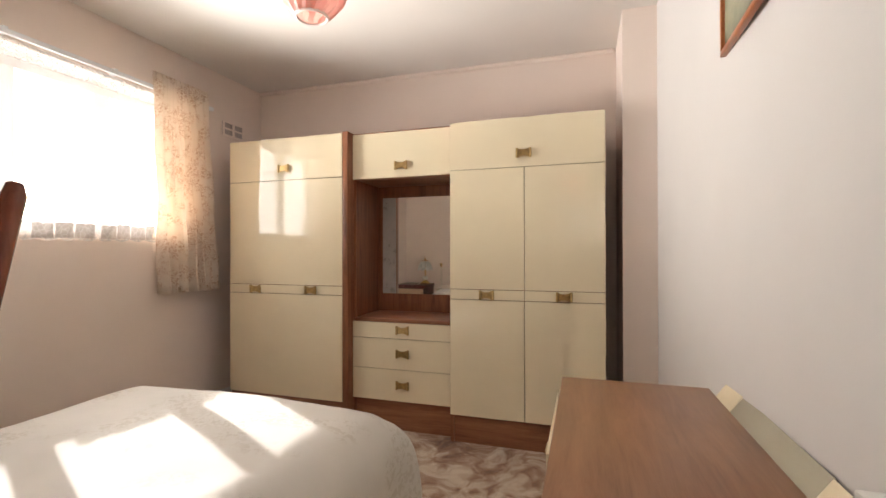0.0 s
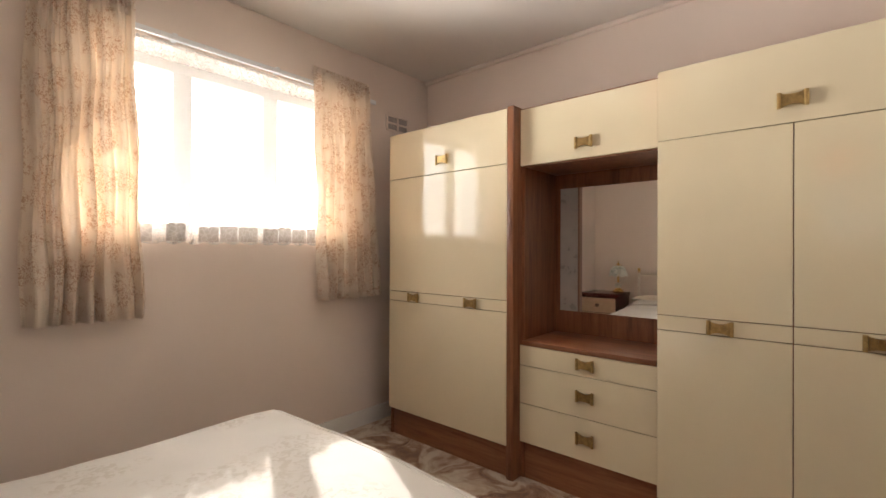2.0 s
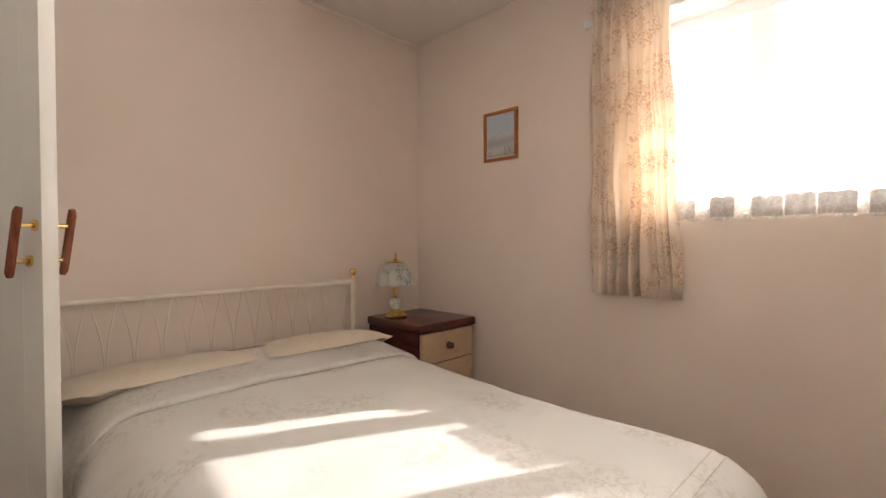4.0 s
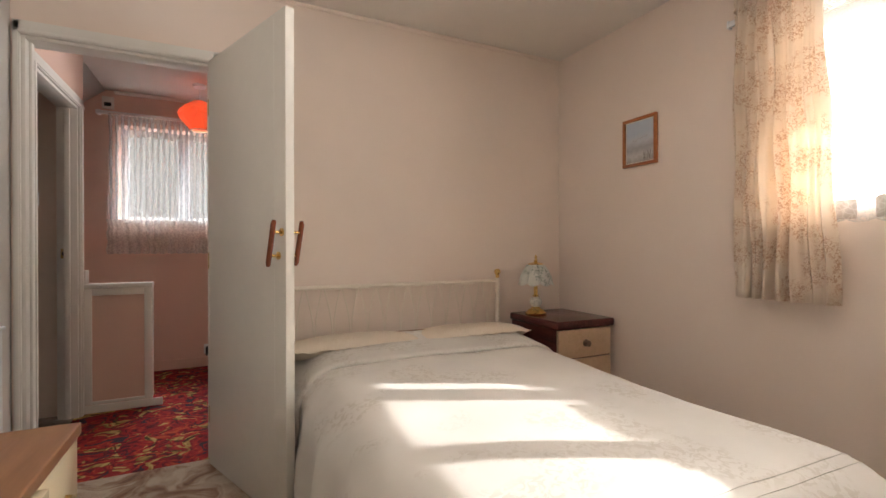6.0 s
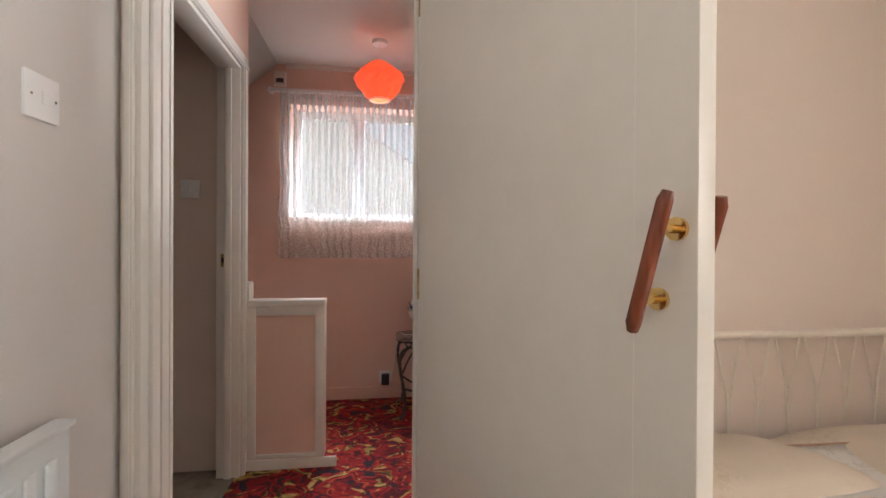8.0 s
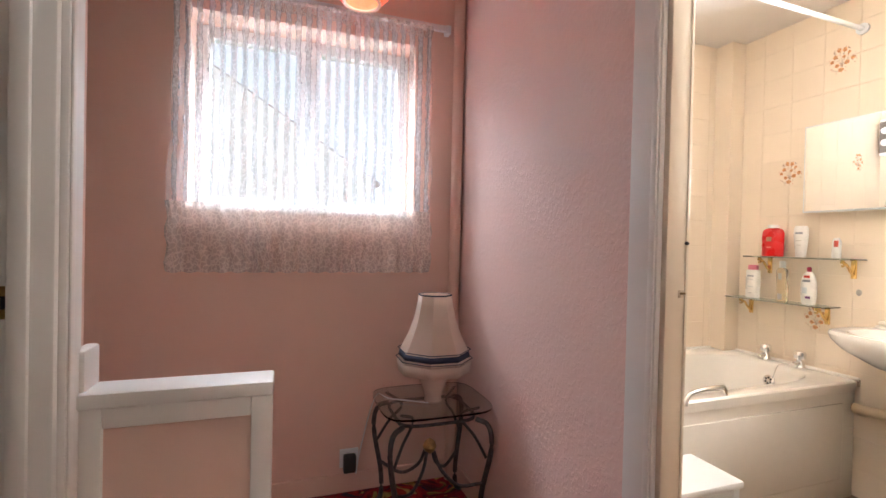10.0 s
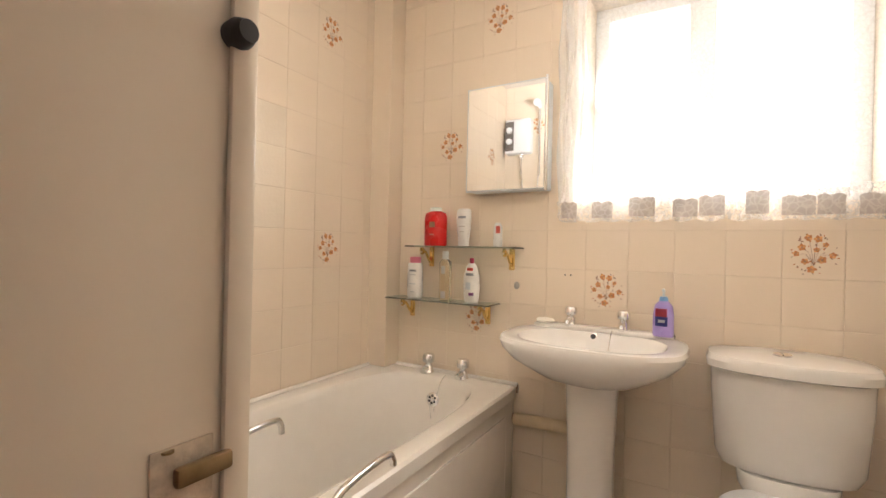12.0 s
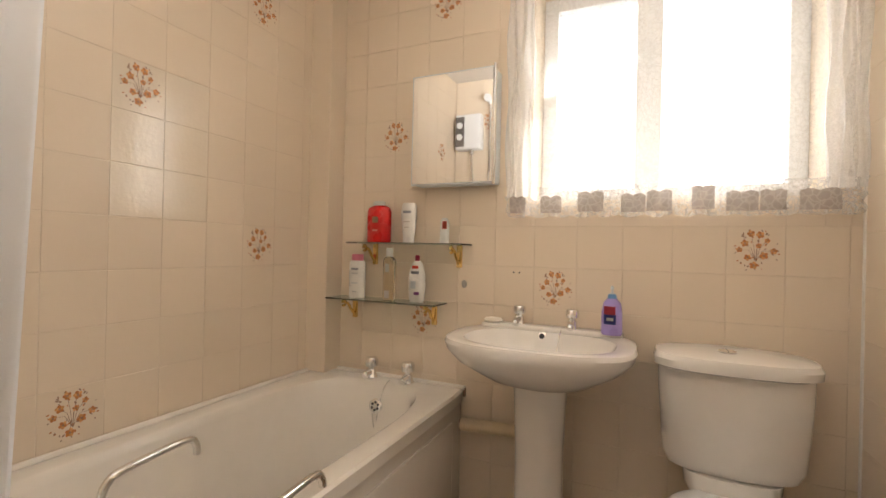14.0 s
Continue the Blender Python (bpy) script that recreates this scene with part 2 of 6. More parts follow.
def cloth(name, color, print_color=None, print_scale=9.0, amount=0.6, through=0.35, rough=0.85, lo=0.56, hi=0.66):
    """Woven cloth, with a scattered flower print; through: how much light comes through it."""
    m, t, b = nodes_of(name)
    v = coords(t)
    weave = add(t, "ShaderNodeTexNoise", Scale=380.0, Detail=2.0)
    t.links.new(v, weave.inputs["Vector"])
    big = add(t, "ShaderNodeTexNoise", Scale=4.0, Detail=3.0)
    t.links.new(v, big.inputs["Vector"])
    col = ramp(t, big.outputs["Fac"], [(0.3, tint(color, 0.95)), (0.7, tint(color, 1.04))])
    if print_color:
        spots = add(t, "ShaderNodeTexNoise", Scale=print_scale, Detail=2.0)
        t.links.new(v, spots.inputs["Vector"])
        petals = add(t, "ShaderNodeTexNoise", Scale=print_scale * 8, Detail=3.0, Distortion=1.5)
        t.links.new(v, petals.inputs["Vector"])
        a = ramp(t, spots.outputs["Fac"], [(lo, (0, 0, 0)), (hi, (1, 1, 1))])
        c = ramp(t, petals.outputs["Fac"], [(0.50, (0, 0, 0)), (0.57, (amount, amount, amount))])
        mu = t.nodes.new("ShaderNodeMath")
        mu.operation = "MULTIPLY"
        t.links.new(a, mu.inputs[0])
        t.links.new(c, mu.inputs[1])
        col = mix_rgb(t, mu.outputs[0], col, print_color)
    t.links.new(col, b.inputs["Base Color"])
    b.inputs["Roughness"].default_value = rough
    bump(t, b, weave.outputs["Fac"], 0.25, 0.002)
    if through:
        tr = t.nodes.new("ShaderNodeBsdfTranslucent")
        t.links.new(col, tr.inputs["Color"])
        mx = add(t, "ShaderNodeMixShader", Fac=through)
        t.links.new(b.outputs[0], mx.inputs[1])
        t.links.new(tr.outputs[0], mx.inputs[2])
        t.links.new(mx.outputs[0], t.nodes["Material Output"].inputs["Surface"])
    return m


def lace(name, color, open_part, scale=60.0, holes=0.5, axis_scale=(1, 1, 1), bands=0.0, glow=0.5):
    """Net: threads that scatter light, with a worked pattern of denser places."""
    m, t, b = nodes_of(name)
    v = coords(t, axis_scale)
    vo = add(t, "ShaderNodeTexVoronoi", Scale=scale)
    vo.feature = "DISTANCE_TO_EDGE"
    wob = add(t, "ShaderNodeTexNoise", Scale=scale * 0.7, Detail=2.0)
    t.links.new(v, wob.inputs["Vector"])
    va = t.nodes.new("ShaderNodeVectorMath")
    va.operation = "MULTIPLY_ADD"
    va.inputs[1].default_value = (0.03, 0.03, 0.03)
    t.links.new(wob.outputs["Color"], va.inputs[0])
    t.links.new(v, va.inputs[2])
    t.links.new(va.outputs[0], vo.inputs["Vector"])
    g = ramp(t, vo.outputs["Distance"], [(0.0, (1 - open_part + holes * open_part,) * 3), (0.14, (1 - open_part,) * 3)])
    if bands:
        wv = add(t, "ShaderNodeTexWave", Scale=bands, Distortion=1.5, **{"Detail Scale": 6.0})
        wv.bands_direction = "X"
        t.links.new(v, wv.inputs["Vector"])
        k = ramp(t, wv.outputs["Color"], [(0.35, (0.35, 0.35, 0.35)), (0.75, (1, 1, 1))])
        mu = t.nodes.new("ShaderNodeMath")
        mu.operation = "MULTIPLY"
        t.links.new(g, mu.inputs[0])
        t.links.new(k, mu.inputs[1])
        g = mu.outputs[0]
    b.inputs["Base Color"].default_value = (*color, 1)
    b.inputs["Roughness"].default_value = 0.9
    tr = t.nodes.new("ShaderNodeBsdfTranslucent")
    tr.inputs["Color"].default_value = (*color, 1)
    clear = t.nodes.new("ShaderNodeBsdfTransparent")
    m1 = add(t, "ShaderNodeMixShader", Fac=glow)
    t.links.new(b.outputs[0], m1.inputs[1])
    t.links.new(tr.outputs[0], m1.inputs[2])
    m2 = t.nodes.new("ShaderNodeMixShader")
    t.links.new(g, m2.inputs["Fac"])
    t.links.new(clear.outputs[0], m2.inputs[1])
    t.links.new(m1.outputs[0], m2.inputs[2])
    t.links.new(m2.outputs[0], t.nodes["Material Output"].inputs["Surface"])
    return m


def glass(name, color=(1, 1, 1), rough=0.0):
    m, t, b = nodes_of(name)
    b.inputs["Base Color"].default_value = (*color, 1)
    b.inputs["Transmission Weight"].default_value = 1.0
    b.inputs["Roughness"].default_value = rough
    b.inputs["IOR"].default_value = 1.45
    return m


M_WALL = wallpaper("pale_pink_wall_paint", (0.84, 0.725, 0.645))
M_WALL_LAND = wallpaper("rose_pink_wall_paint", (0.77, 0.545, 0.455))
M_WALL_TEXT = wallpaper("embossed_pink_wallpaper", (0.83, 0.605, 0.545), dots=0.2)
M_CEIL = wallpaper("white_ceiling_paint", (0.77, 0.72, 0.665))
M_GLOSS = plain("white_gloss_paint", (0.79, 0.77, 0.73), 0.36, vary=0.012, scale=1.2)
M_DOOR = plain("cream_door_paint", (0.74, 0.71, 0.65), 0.40, vary=0.02, bumpy=0.015, bump_scale=60)
M_UPVC = plain("white_window_plastic", (0.86, 0.87, 0.88), 0.3, vary=0.012, scale=1.2)
M_CARPET = pile_carpet("brown_cream_carpet", [(0.30, (0.16, 0.065, 0.035)), (0.43, (0.34, 0.18, 0.10)), (0.52, (0.55, 0.40, 0.28)), (0.64, (0.72, 0.60, 0.47))], 5.0, 0.30)
M_TEAK = wood("dark_teak_veneer", (0.12, 0.042, 0.020), (0.33, 0.135, 0.065), "z", 1.0, 0.32)
M_TEAK_X = wood("teak_veneer_along", (0.16, 0.058, 0.028), (0.37, 0.155, 0.078), "x", 1.0, 0.32)
M_OAKTOP = wood("light_teak_top", (0.22, 0.098, 0.046), (0.35, 0.175, 0.088), "y", 1.0, 0.30, 10)
M_CREAM = plain("cream_gloss_laminate", (0.79, 0.69, 0.49), 0.06, vary=0.03, scale=3, spec=1.0)
M_BRASS = plain("antique_brass", (0.48, 0.34, 0.15), 0.34, 1.0, vary=0.25, scale=60)
M_POLISHED_BRASS = plain("polished_brass", (0.80, 0.56, 0.22), 0.16, 1.0, vary=0.1, scale=60)
M_CHROME = plain("chrome", (0.80, 0.80, 0.80), 0.10, 1.0, vary=0.05, scale=40)
M_MIRROR = plain("mirror_silvering", (0.86, 0.86, 0.85), 0.02, 1.0, vary=0.01)
M_GLASS = glass("clear_glass")
M_QUILT = cloth("cream_quilt", (0.66, 0.625, 0.58), (0.40, 0.34, 0.26), 4.6, 0.32, 0.0, lo=0.53, hi=0.62)
M_PILLOW = cloth("cream_pillow_cotton", (0.69, 0.595, 0.49), (0.55, 0.42, 0.28), 5.0, 0.35, 0.0)
M_CURTAIN = cloth("cream_floral_curtain", (0.92, 0.82, 0.71), (0.56, 0.34, 0.19), 11.0, 0.68, 0.42, lo=0.44, hi=0.56)
M_NET = lace("white_net", (0.92, 0.91, 0.90), 0.925, 90.0, 0.08)
M_LACE = lace("white_lace_border", (0.90, 0.88, 0.85), 0.80, 70.0, 0.7, glow=0.25)
M_LANDLACE = lace("white_patterned_lace", (0.86, 0.90, 0.94), 0.50, 64.0, 0.5, (1, 1, 0.6), 7.5, 0.06)
M_LANDHEM = lace("dense_lace_border", (0.80, 0.74, 0.70), 0.48, 56.0, 0.55, (1, 1, 0.8), 0.0, 0.1)
# lace flowers greyed: the hem's shade is put into their colour
M_TAB = lace("shaded_lace_flowers", (0.46, 0.41, 0.375), 0.22, 45.0, 0.95, (1, 1, 1), 0.0, 0.06)
M_WALL_E = wallpaper("off_white_wall_paint", (0.665, 0.635, 0.61))
M_WHITE_METAL = plain("white_enamel_metal", (0.74, 0.78, 0.80), 0.35, vary=0.012, scale=1.2)
M_CERAMIC = plain("white_ceramic", (0.86, 0.83, 0.78), 0.08, vary=0.015, coat=0.6)
M_ACRYLIC = plain("white_acrylic_bath", (0.88, 0.835, 0.765), 0.14, vary=0.015, coat=0.4)
M_BLACK = plain("black_plastic", (0.02, 0.02, 0.022), 0.4)
M_GREYFLOOR = pile_carpet("grey_beige_carpet", [(0.35, (0.17, 0.13, 0.09)), (0.65, (0.34, 0.28, 0.21))], 5.0, 0.2)
M_VINYL = plain("brown_bathroom_vinyl", (0.28, 0.19, 0.12), 0.45, vary=0.2, scale=30)
M_CONCRETE = plain("exterior_render", (0.55, 0.52, 0.47), 0.9, vary=0.1, scale=4, bumpy=0.3, bump_scale=120)
M_GRASS = plain("garden_grass", (0.06, 0.10, 0.03), 0.95, vary=0.4, scale=3, bumpy=0.6, bump_scale=60)
M_ROOF = plain("roof_tile_brown", (0.34, 0.31, 0.30), 0.9, vary=0.2, scale=12)
M_PALERENDER = plain("pale_house_render", (0.36, 0.36, 0.37), 0.9, vary=0.06, scale=2)


def red_carpet(name):
    m, t, b = nodes_of(name)
    v = coords(t)
    w = add(t, "ShaderNodeTexNoise", Scale=7.0, Detail=2.0)
    t.links.new(v, w.inputs["Vector"])
    va = t.nodes.new("ShaderNodeVectorMath")
    va.operation = "MULTIPLY_ADD"
    va.inputs[1].default_value = (0.22, 0.22, 0.0)
    t.links.new(w.outputs["Color"], va.inputs[0])
    t.links.new(v, va.inputs[2])
    leaf = add(t, "ShaderNodeTexNoise", Scale=5.2, Detail=1.5, Distortion=3.0)
    t.links.new(va.outputs[0], leaf.inputs["Vector"])
    edge = add(t, "ShaderNodeTexNoise", Scale=11.0, Detail=1.0, Distortion=2.5)
    t.links.new(va.outputs[0], edge.inputs["Vector"])
    red = ramp(t, edge.outputs["Fac"], [(0.38, (0.09, 0.004, 0.012)), (0.46, (0.26, 0.008, 0.015)), (0.60, (0.37, 0.016, 0.018)), (0.68, (0.50, 0.08, 0.03))])
    gold = ramp(t, edge.outputs["Fac"], [(0.36, (0.05, 0.03, 0.01)), (0.47, (0.30, 0.19, 0.045)), (0.62, (0.55, 0.40, 0.14))])
    mask = ramp(t, leaf.outputs["Fac"], [(0.585, (0, 0, 0)), (0.60, (1, 1, 1))])
    col = mix_rgb(t, mask, red, gold)
    navy = ramp(t, leaf.outputs["Fac"], [(0.36, (1, 1, 1)), (0.38, (0, 0, 0))])
    col = mix_rgb(t, navy, col, (0.035, 0.02, 0.035))
    t.links.new(col, b.inputs["Base Color"])
    b.inputs["Roughness"].default_value = 0.95
    fine = add(t, "ShaderNodeTexNoise", Scale=420.0, Detail=2.0)
    t.links.new(v, fine.inputs["Vector"])
    bump(t, b, fine.outputs["Fac"], 0.6, 0.005)
    return m


M_REDCARPET = red_carpet("red_patterned_carpet")


def tile_glaze(name, color, rough=0.30, ripple=28.0, relief=0.10, spec=0.5):
    m, t, b = nodes_of(name)
    info = t.nodes.new("ShaderNodeObjectInfo")
    t.links.new(ramp(t, info.outputs["Random"], [(0.0, tint(color, 0.985)), (1.0, tint(color, 1.015))]), b.inputs["Base Color"])
    b.inputs["Roughness"].default_value = rough
    n = add(t, "ShaderNodeTexNoise", Scale=ripple, Detail=2.0)
    t.links.new(coords(t), n.inputs["Vector"])
    bump(t, b, n.outputs["Fac"], relief, 0.004)
    b.inputs["Specular IOR Level"].default_value = spec
    return m


M_TILE = tile_glaze("cream_tile_glaze", (0.83, 0.71, 0.565))
M_TILE_NEW = tile_glaze("newer_glossy_tile_glaze", (0.84, 0.74, 0.60), 0.04, 70.0, 0.16, 1.0)
M_GROUT = plain("tile_grout", (0.78, 0.675, 0.54), 0.9, vary=0.08, scale=20)

# ---- structure ----
HT = 0.25
structure("wall_west", wall_with_hole("x", W - HT, W, S - 0.05, N, 0, TOP, 1.24, 2.63, 1.20, 2.06), M_WALL, "pale pink painted outside wall with a wide window", "wall")
structure("wall_north", box(W - HT, E + 0.1, N, N + 0.15, 0, TOP), M_WALL, "pale pink painted wall behind the wardrobes", "wall")
bm = bmesh.new()
q = [bm.verts.new((x, y, z)) for z in (0, TOP) for x, y in ((E, S), (E + 0.1, S), (E + 0.1, N), (E - 0.10, N))]
for k in ((3, 2, 1, 0), (4, 5, 6, 7), (0, 1, 5, 4), (1, 2, 6, 5), (2, 3, 7, 6), (3, 0, 4, 7)):
    bm.faces.new([q[i] for i in k])
structure("wall_east", bm, M_WALL_E, "pale pink painted bedroom wall behind the radiator", "wall")
structure("wall_pier", box(0.535, E - 0.06, 2.83, N, 0, TOP), M_WALL, "pale pink boxed-out pier beside the wardrobe", "wall")
structure("wall_south", wall_with_hole("y", S - 0.05, S, W, E, 0, TOP, 0.03, 0.745, -0.1, 1.985), M_WALL, "pale pink wall with the bedroom doorway", "wall")
structure("wall_landing_north", wall_with_hole("y", LN, S - 0.05, BE, LE, 0, TOP, 0.03, 0.745, -0.1, 1.985), M_WALL_LAND, "rose pink landing side of the doorway wall", "wall")
structure("wall_landing_east", wall_with_hole("x", LE, LE + 0.1, -1.32, LN, 0, TOP, -1.19, -0.45, -0.1, 1.95), M_WALL_LAND, "rose pink landing wall with a doorway", "wall")
structure("wall_landing_south", wall_with_hole("y", LS - HT, LS, LW - 0.08, 1.75, 0, TOP, -0.18, 0.78, 1.28, 2.10), M_WALL_LAND, "rose pink landing wall with the stair window", "wall")
structure("wall_landing_west", boxes((LW - 0.04, LW, LS, -1.0, 0, TOP), (LW - 0.04, LW, -1.0, LN, 2.0, TOP)), M_WALL_TEXT, "pink embossed wallpaper on the landing wall", "wall")
structure("wall_stair_east", boxes((1.65, 1.75, LS, -1.32, 0, TOP), (LE + 0.1, 1.65, -1.42, -1.32, 0, TOP)), M_WALL_LAND, "rose pink wall round the stairwell", "wall")
structure("wall_back_room", boxes((LE + 0.1, 2.6, -1.32, -1.27, 0, TOP), (2.6, 2.7, -1.42, 0.9, 0, TOP), (LE + 0.1, 2.7, 0.9, 1.0, 0, TOP), (E + 0.1, LE + 0.12, LN, 0.9, 0, TOP)), M_WALL, "plain pale wall of the room across the landing", "wall")
structure("wall_bath_west", wall_with_hole("x", W - HT, W - 0.0022, BS - 0.1, BN + 0.06, 0, TOP, -1.25, -0.38, 1.29, 2.12), M_GROUT, "cream tiled bathroom wall under the window", "wall")
structure("wall_bath_south", box(W - HT, BE + 0.04, BS - 0.12, BS - 0.0010, 0, TOP), M_GROUT, "cream tiled bathroom wall along the bath", "wall")
structure("wall_bath_north", box(W, BE, BN + 0.0010, S - 0.05, 0, TOP), M_GROUT, "cream tiled bathroom wall", "wall")
structure("wall_bath_east", boxes((BE + 0.0010, LW - 0.04, BS, -1.0, 0, TOP), (BE + 0.0010, LW - 0.04, -1.0, BN, 2.0, TOP)), M_GROUT, "cream tiled wall beside the bathroom door", "wall")
structure("ceiling", box(W - HT, 2.75, LS - HT, N + 0.15, TOP, TOP + 0.12), M_CEIL, "white painted ceiling", "ceiling")
structure("floor", box(W, E, S - 0.03, N, -0.06, 0), M_CARPET, "brown and cream swirling patterned carpet", "carpet")
structure("floor_landing", box(LW, 1.75, LS, S - 0.03, -0.06, 0), M_REDCARPET, "red carpet with gold and dark scrolling leaves", "carpet")
structure("floor_back_room", box(LE + 0.02, 2.7, -1.42, 0.9, -0.06, 0.004), M_GREYFLOOR, "grey beige carpet of the room across the landing", "carpet")
structure("floor_bathroom", box(W, LW, BS, BN, -0.06, 0.004), M_VINYL, "brown bathroom floor covering", "floor")
bm = bmesh.new()
a = [bm.verts.new(p) for p in ((0.86, LS + 0.004, TOP - 0.004), (0.86, -1.424, TOP - 0.004), (1.648, -1.424, 1.72), (1.648, LS + 0.004, 1.72))]
bm.faces.new(a)
bmesh.ops.solidify(bm, geom=bm.faces[:], thickness=0.03)
structure("ceiling_slope", bm, M_CEIL, "white sloping ceiling over the stairs", "ceiling")


# ---- windows ----
def window(name, axis, c, a0, a1, z0, z1, bars, label):
    """A plastic window in its opening: frame, mullions, panes and an inner sill. c: the plane of the frame's room side."""
    def bx(p0, p1, q0, q1, d0, d1, r=0.004):
        if axis == "x":
            return box(c - d1, c - d0, p0, p1, q0, q1, r=r)
        return box(p0, p1, c - d1, c - d0, q0, q1, r=r)
    root = tagged(new(name), label, "window", "", "structure")
    fw = 0.055
    for p0, p1, q0, q1 in ((a0, a0 + fw, z0, z1), (a1 - fw, a1, z0, z1), (a0 + fw, a1 - fw, z0, z0 + fw), (a0 + fw, a1 - fw, z1 - fw, z1)):
        part("window_frame", bx(p0, p1, q0, q1, 0, 0.06), M_UPVC, root)
    edges = [a0 + fw]
    for b in bars:
        part("mullion", bx(b - 0.044, b + 0.044, z0 + fw, z1 - fw, -0.004, 0.056), M_UPVC, root)
        edges += [b - 0.044, b + 0.044]
    edges.append(a1 - fw)
    for p0, p1 in zip(edges[::2], edges[1::2]):
        pane = part("pane", bx(p0, p1, z0 + fw, z1 - fw, 0.028, 0.034, 0), M_GLASS, root, smooth=False)
        pane.visible_shadow = False
    return root


window("window_1", "x", -2.335, 1.24, 2.63, 1.205, 2.06, (1.70, 2.165), "white plastic window with three panes, sun behind")
window("window_2", "x", -2.335, -1.25, -0.38, 1.295, 2.12, (-0.86,), "white plastic bathroom window with two panes")
window("window_3", "y", -2.40, -0.18, 0.78, 1.285, 2.10, (0.305,), "white plastic landing window with two panes")
structure("sill_bedroom", box(-2.335, -2.171, 1.24, 2.63, 1.196, 1.207), M_GLOSS, "white painted window sill", "sill")
structure("sill_bathroom", box(-2.335, -2.172, -1.25, -0.38, 1.285, 1.297), M_GLOSS, "white painted window sill", "sill")
structure("sill_landing", box(-0.18, 0.78, -2.40, -2.235, 1.27, 1.287, r=0.004), M_GLOSS, "white painted window sill", "sill")


def drape(axis, c, a0, a1, z0, z1, folds, depth, seed, flare=0.0, skew=0.0, scallop=0.0, nu=0, nv=24, top_pinch=1.0):
    """A hanging cloth in soft pleats, gathered more tightly at the head."""
    rng = random.Random(seed)
    ph = [rng.uniform(0, 6.28) for _ in range(4)]
    nu = nu or folds * 10

    def fn(u, v):
        w = v
        k = u + 0.012 * math.sin(3 * u * 6.28 + ph[0]) + 0.02 * w * math.sin(u * 9 + ph[1])
        amp = depth * (0.55 + 0.45 * w) * (0.75 + 0.35 * math.sin(u * 11 + ph[2]))
        off = amp * math.sin(2 * math.pi * folds * k + ph[3] + 0.8 * math.sin(w * 3 + u * 5))
        off += 0.25 * depth * math.sin(4 * math.pi * folds * k + w * 2)
        mid = (a0 + a1) / 2
        a = mid + (a0 + (a1 - a0) * u - mid) * (top_pinch + (1 - top_pinch) * min(1, w * 1.6)) + flare * w * (u - 0.5) + skew * w + 0.006 * math.sin(14 * w + 8 * u)
        z = z1 + (z0 - z1) * v - scallop * abs(math.sin(u * math.pi * folds)) * (1 if v > 0.98 else 0)
        return (c + off, a, z) if axis == "x" else (a, c + off, z)
    return sheet(fn, nu, nv)


def curtain_thing(name, label, category, parts, thickness=0.0015):
    root = thing(name, label, category)
    for nm, bm, mat in parts:
        ob = part(nm, bm, mat, root)
        if thickness:
            thick(ob, thickness)
    return root


def lace_tabs(root, axis, c, a0, a1, z0, z1, seed):
    """Worked lace flowers along a net's hem, each a small scalloped tab lying in the folds."""
    rng = random.Random(seed)
    a = a0 + 0.02
    while a < a1 - 0.06:
        w, bow, lift = rng.uniform(0.055, 0.10), rng.uniform(-0.006, 0.006), rng.uniform(-0.006, 0.010)

        def fn(u, v, a=a, w=w, bow=bow, lift=lift):
            off = bow * math.sin(math.pi * u) + 0.003 * math.sin(u * 9 + v * 4)
            p = a + w * u
            z = z0 + lift * 0.4 + (z1 - z0 + lift) * (1 - v) * (0.90 + 0.10 * abs(math.sin(u * math.pi * 2)))
            return (c + off, p, z) if axis == "x" else (p, c + off, z)
        # M_TAB's grey carries the shade along the hem
        part("lace_flower", sheet(fn, 10, 4), M_TAB, root, "worked lace flower with hem shade in its grey")
        a += w + rng.choice((0.004, 0.006, 0.03, 0.055))


# ---- bedroom window dressing ----
curtain_thing("curtain", "short cream cotton curtain with brown flower print", "curtain", [("cloth", drape("x", -2.085, 1.09, 1.425, 0.84, 2.155, 7, 0.034, 3, flare=0.06, skew=0.022), M_CURTAIN), ("heading", drape("x", -2.09, 1.09, 1.43, 2.10, 2.175, 12, 0.014, 5, nv=4), M_CURTAIN)])
curtain_thing("curtain", "short cream floral curtain flaring out towards its hem", "curtain", [("cloth", drape("x", -2.085, 2.29, 2.69, 0.84, 2.15, 7, 0.036, 8, flare=0.07, skew=0.08), M_CURTAIN), ("heading", drape("x", -2.09, 2.29, 2.69, 2.095, 2.17, 12, 0.014, 9, nv=4), M_CURTAIN)])
net = curtain_thing("net_curtain", "sheer white net curtain with a lace hem", "net curtain", [("net", drape("x", -2.150, 1.20, 2.64, 1.24, 2.03, 22, 0.010, 12, nv=10), M_NET), ("lace_hem", drape("x", -2.149, 1.20, 2.64, 1.165, 1.243, 16, 0.010, 14, nv=6, scallop=0.012), M_LACE), ("lace_valance", drape("x", -2.148, 1.20, 2.64, 1.985, 2.065, 30, 0.007, 15, nv=4), M_LACE)], 0)
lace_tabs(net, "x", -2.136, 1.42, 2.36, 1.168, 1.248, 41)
rail = thing("curtain_rail", "white plastic curtain rail over the bedroom window", "curtain rail")
part("rail", box(-2.140, -2.120, 1.05, 2.78, 2.075, 2.10, r=0.003), M_UPVC, rail)
for y in (1.10, 1.60, 2.10, 2.70):
    part("bracket", box(W, -2.13, y - 0.01, y + 0.01, 2.078, 2.112, r=0.002), M_UPVC, rail)
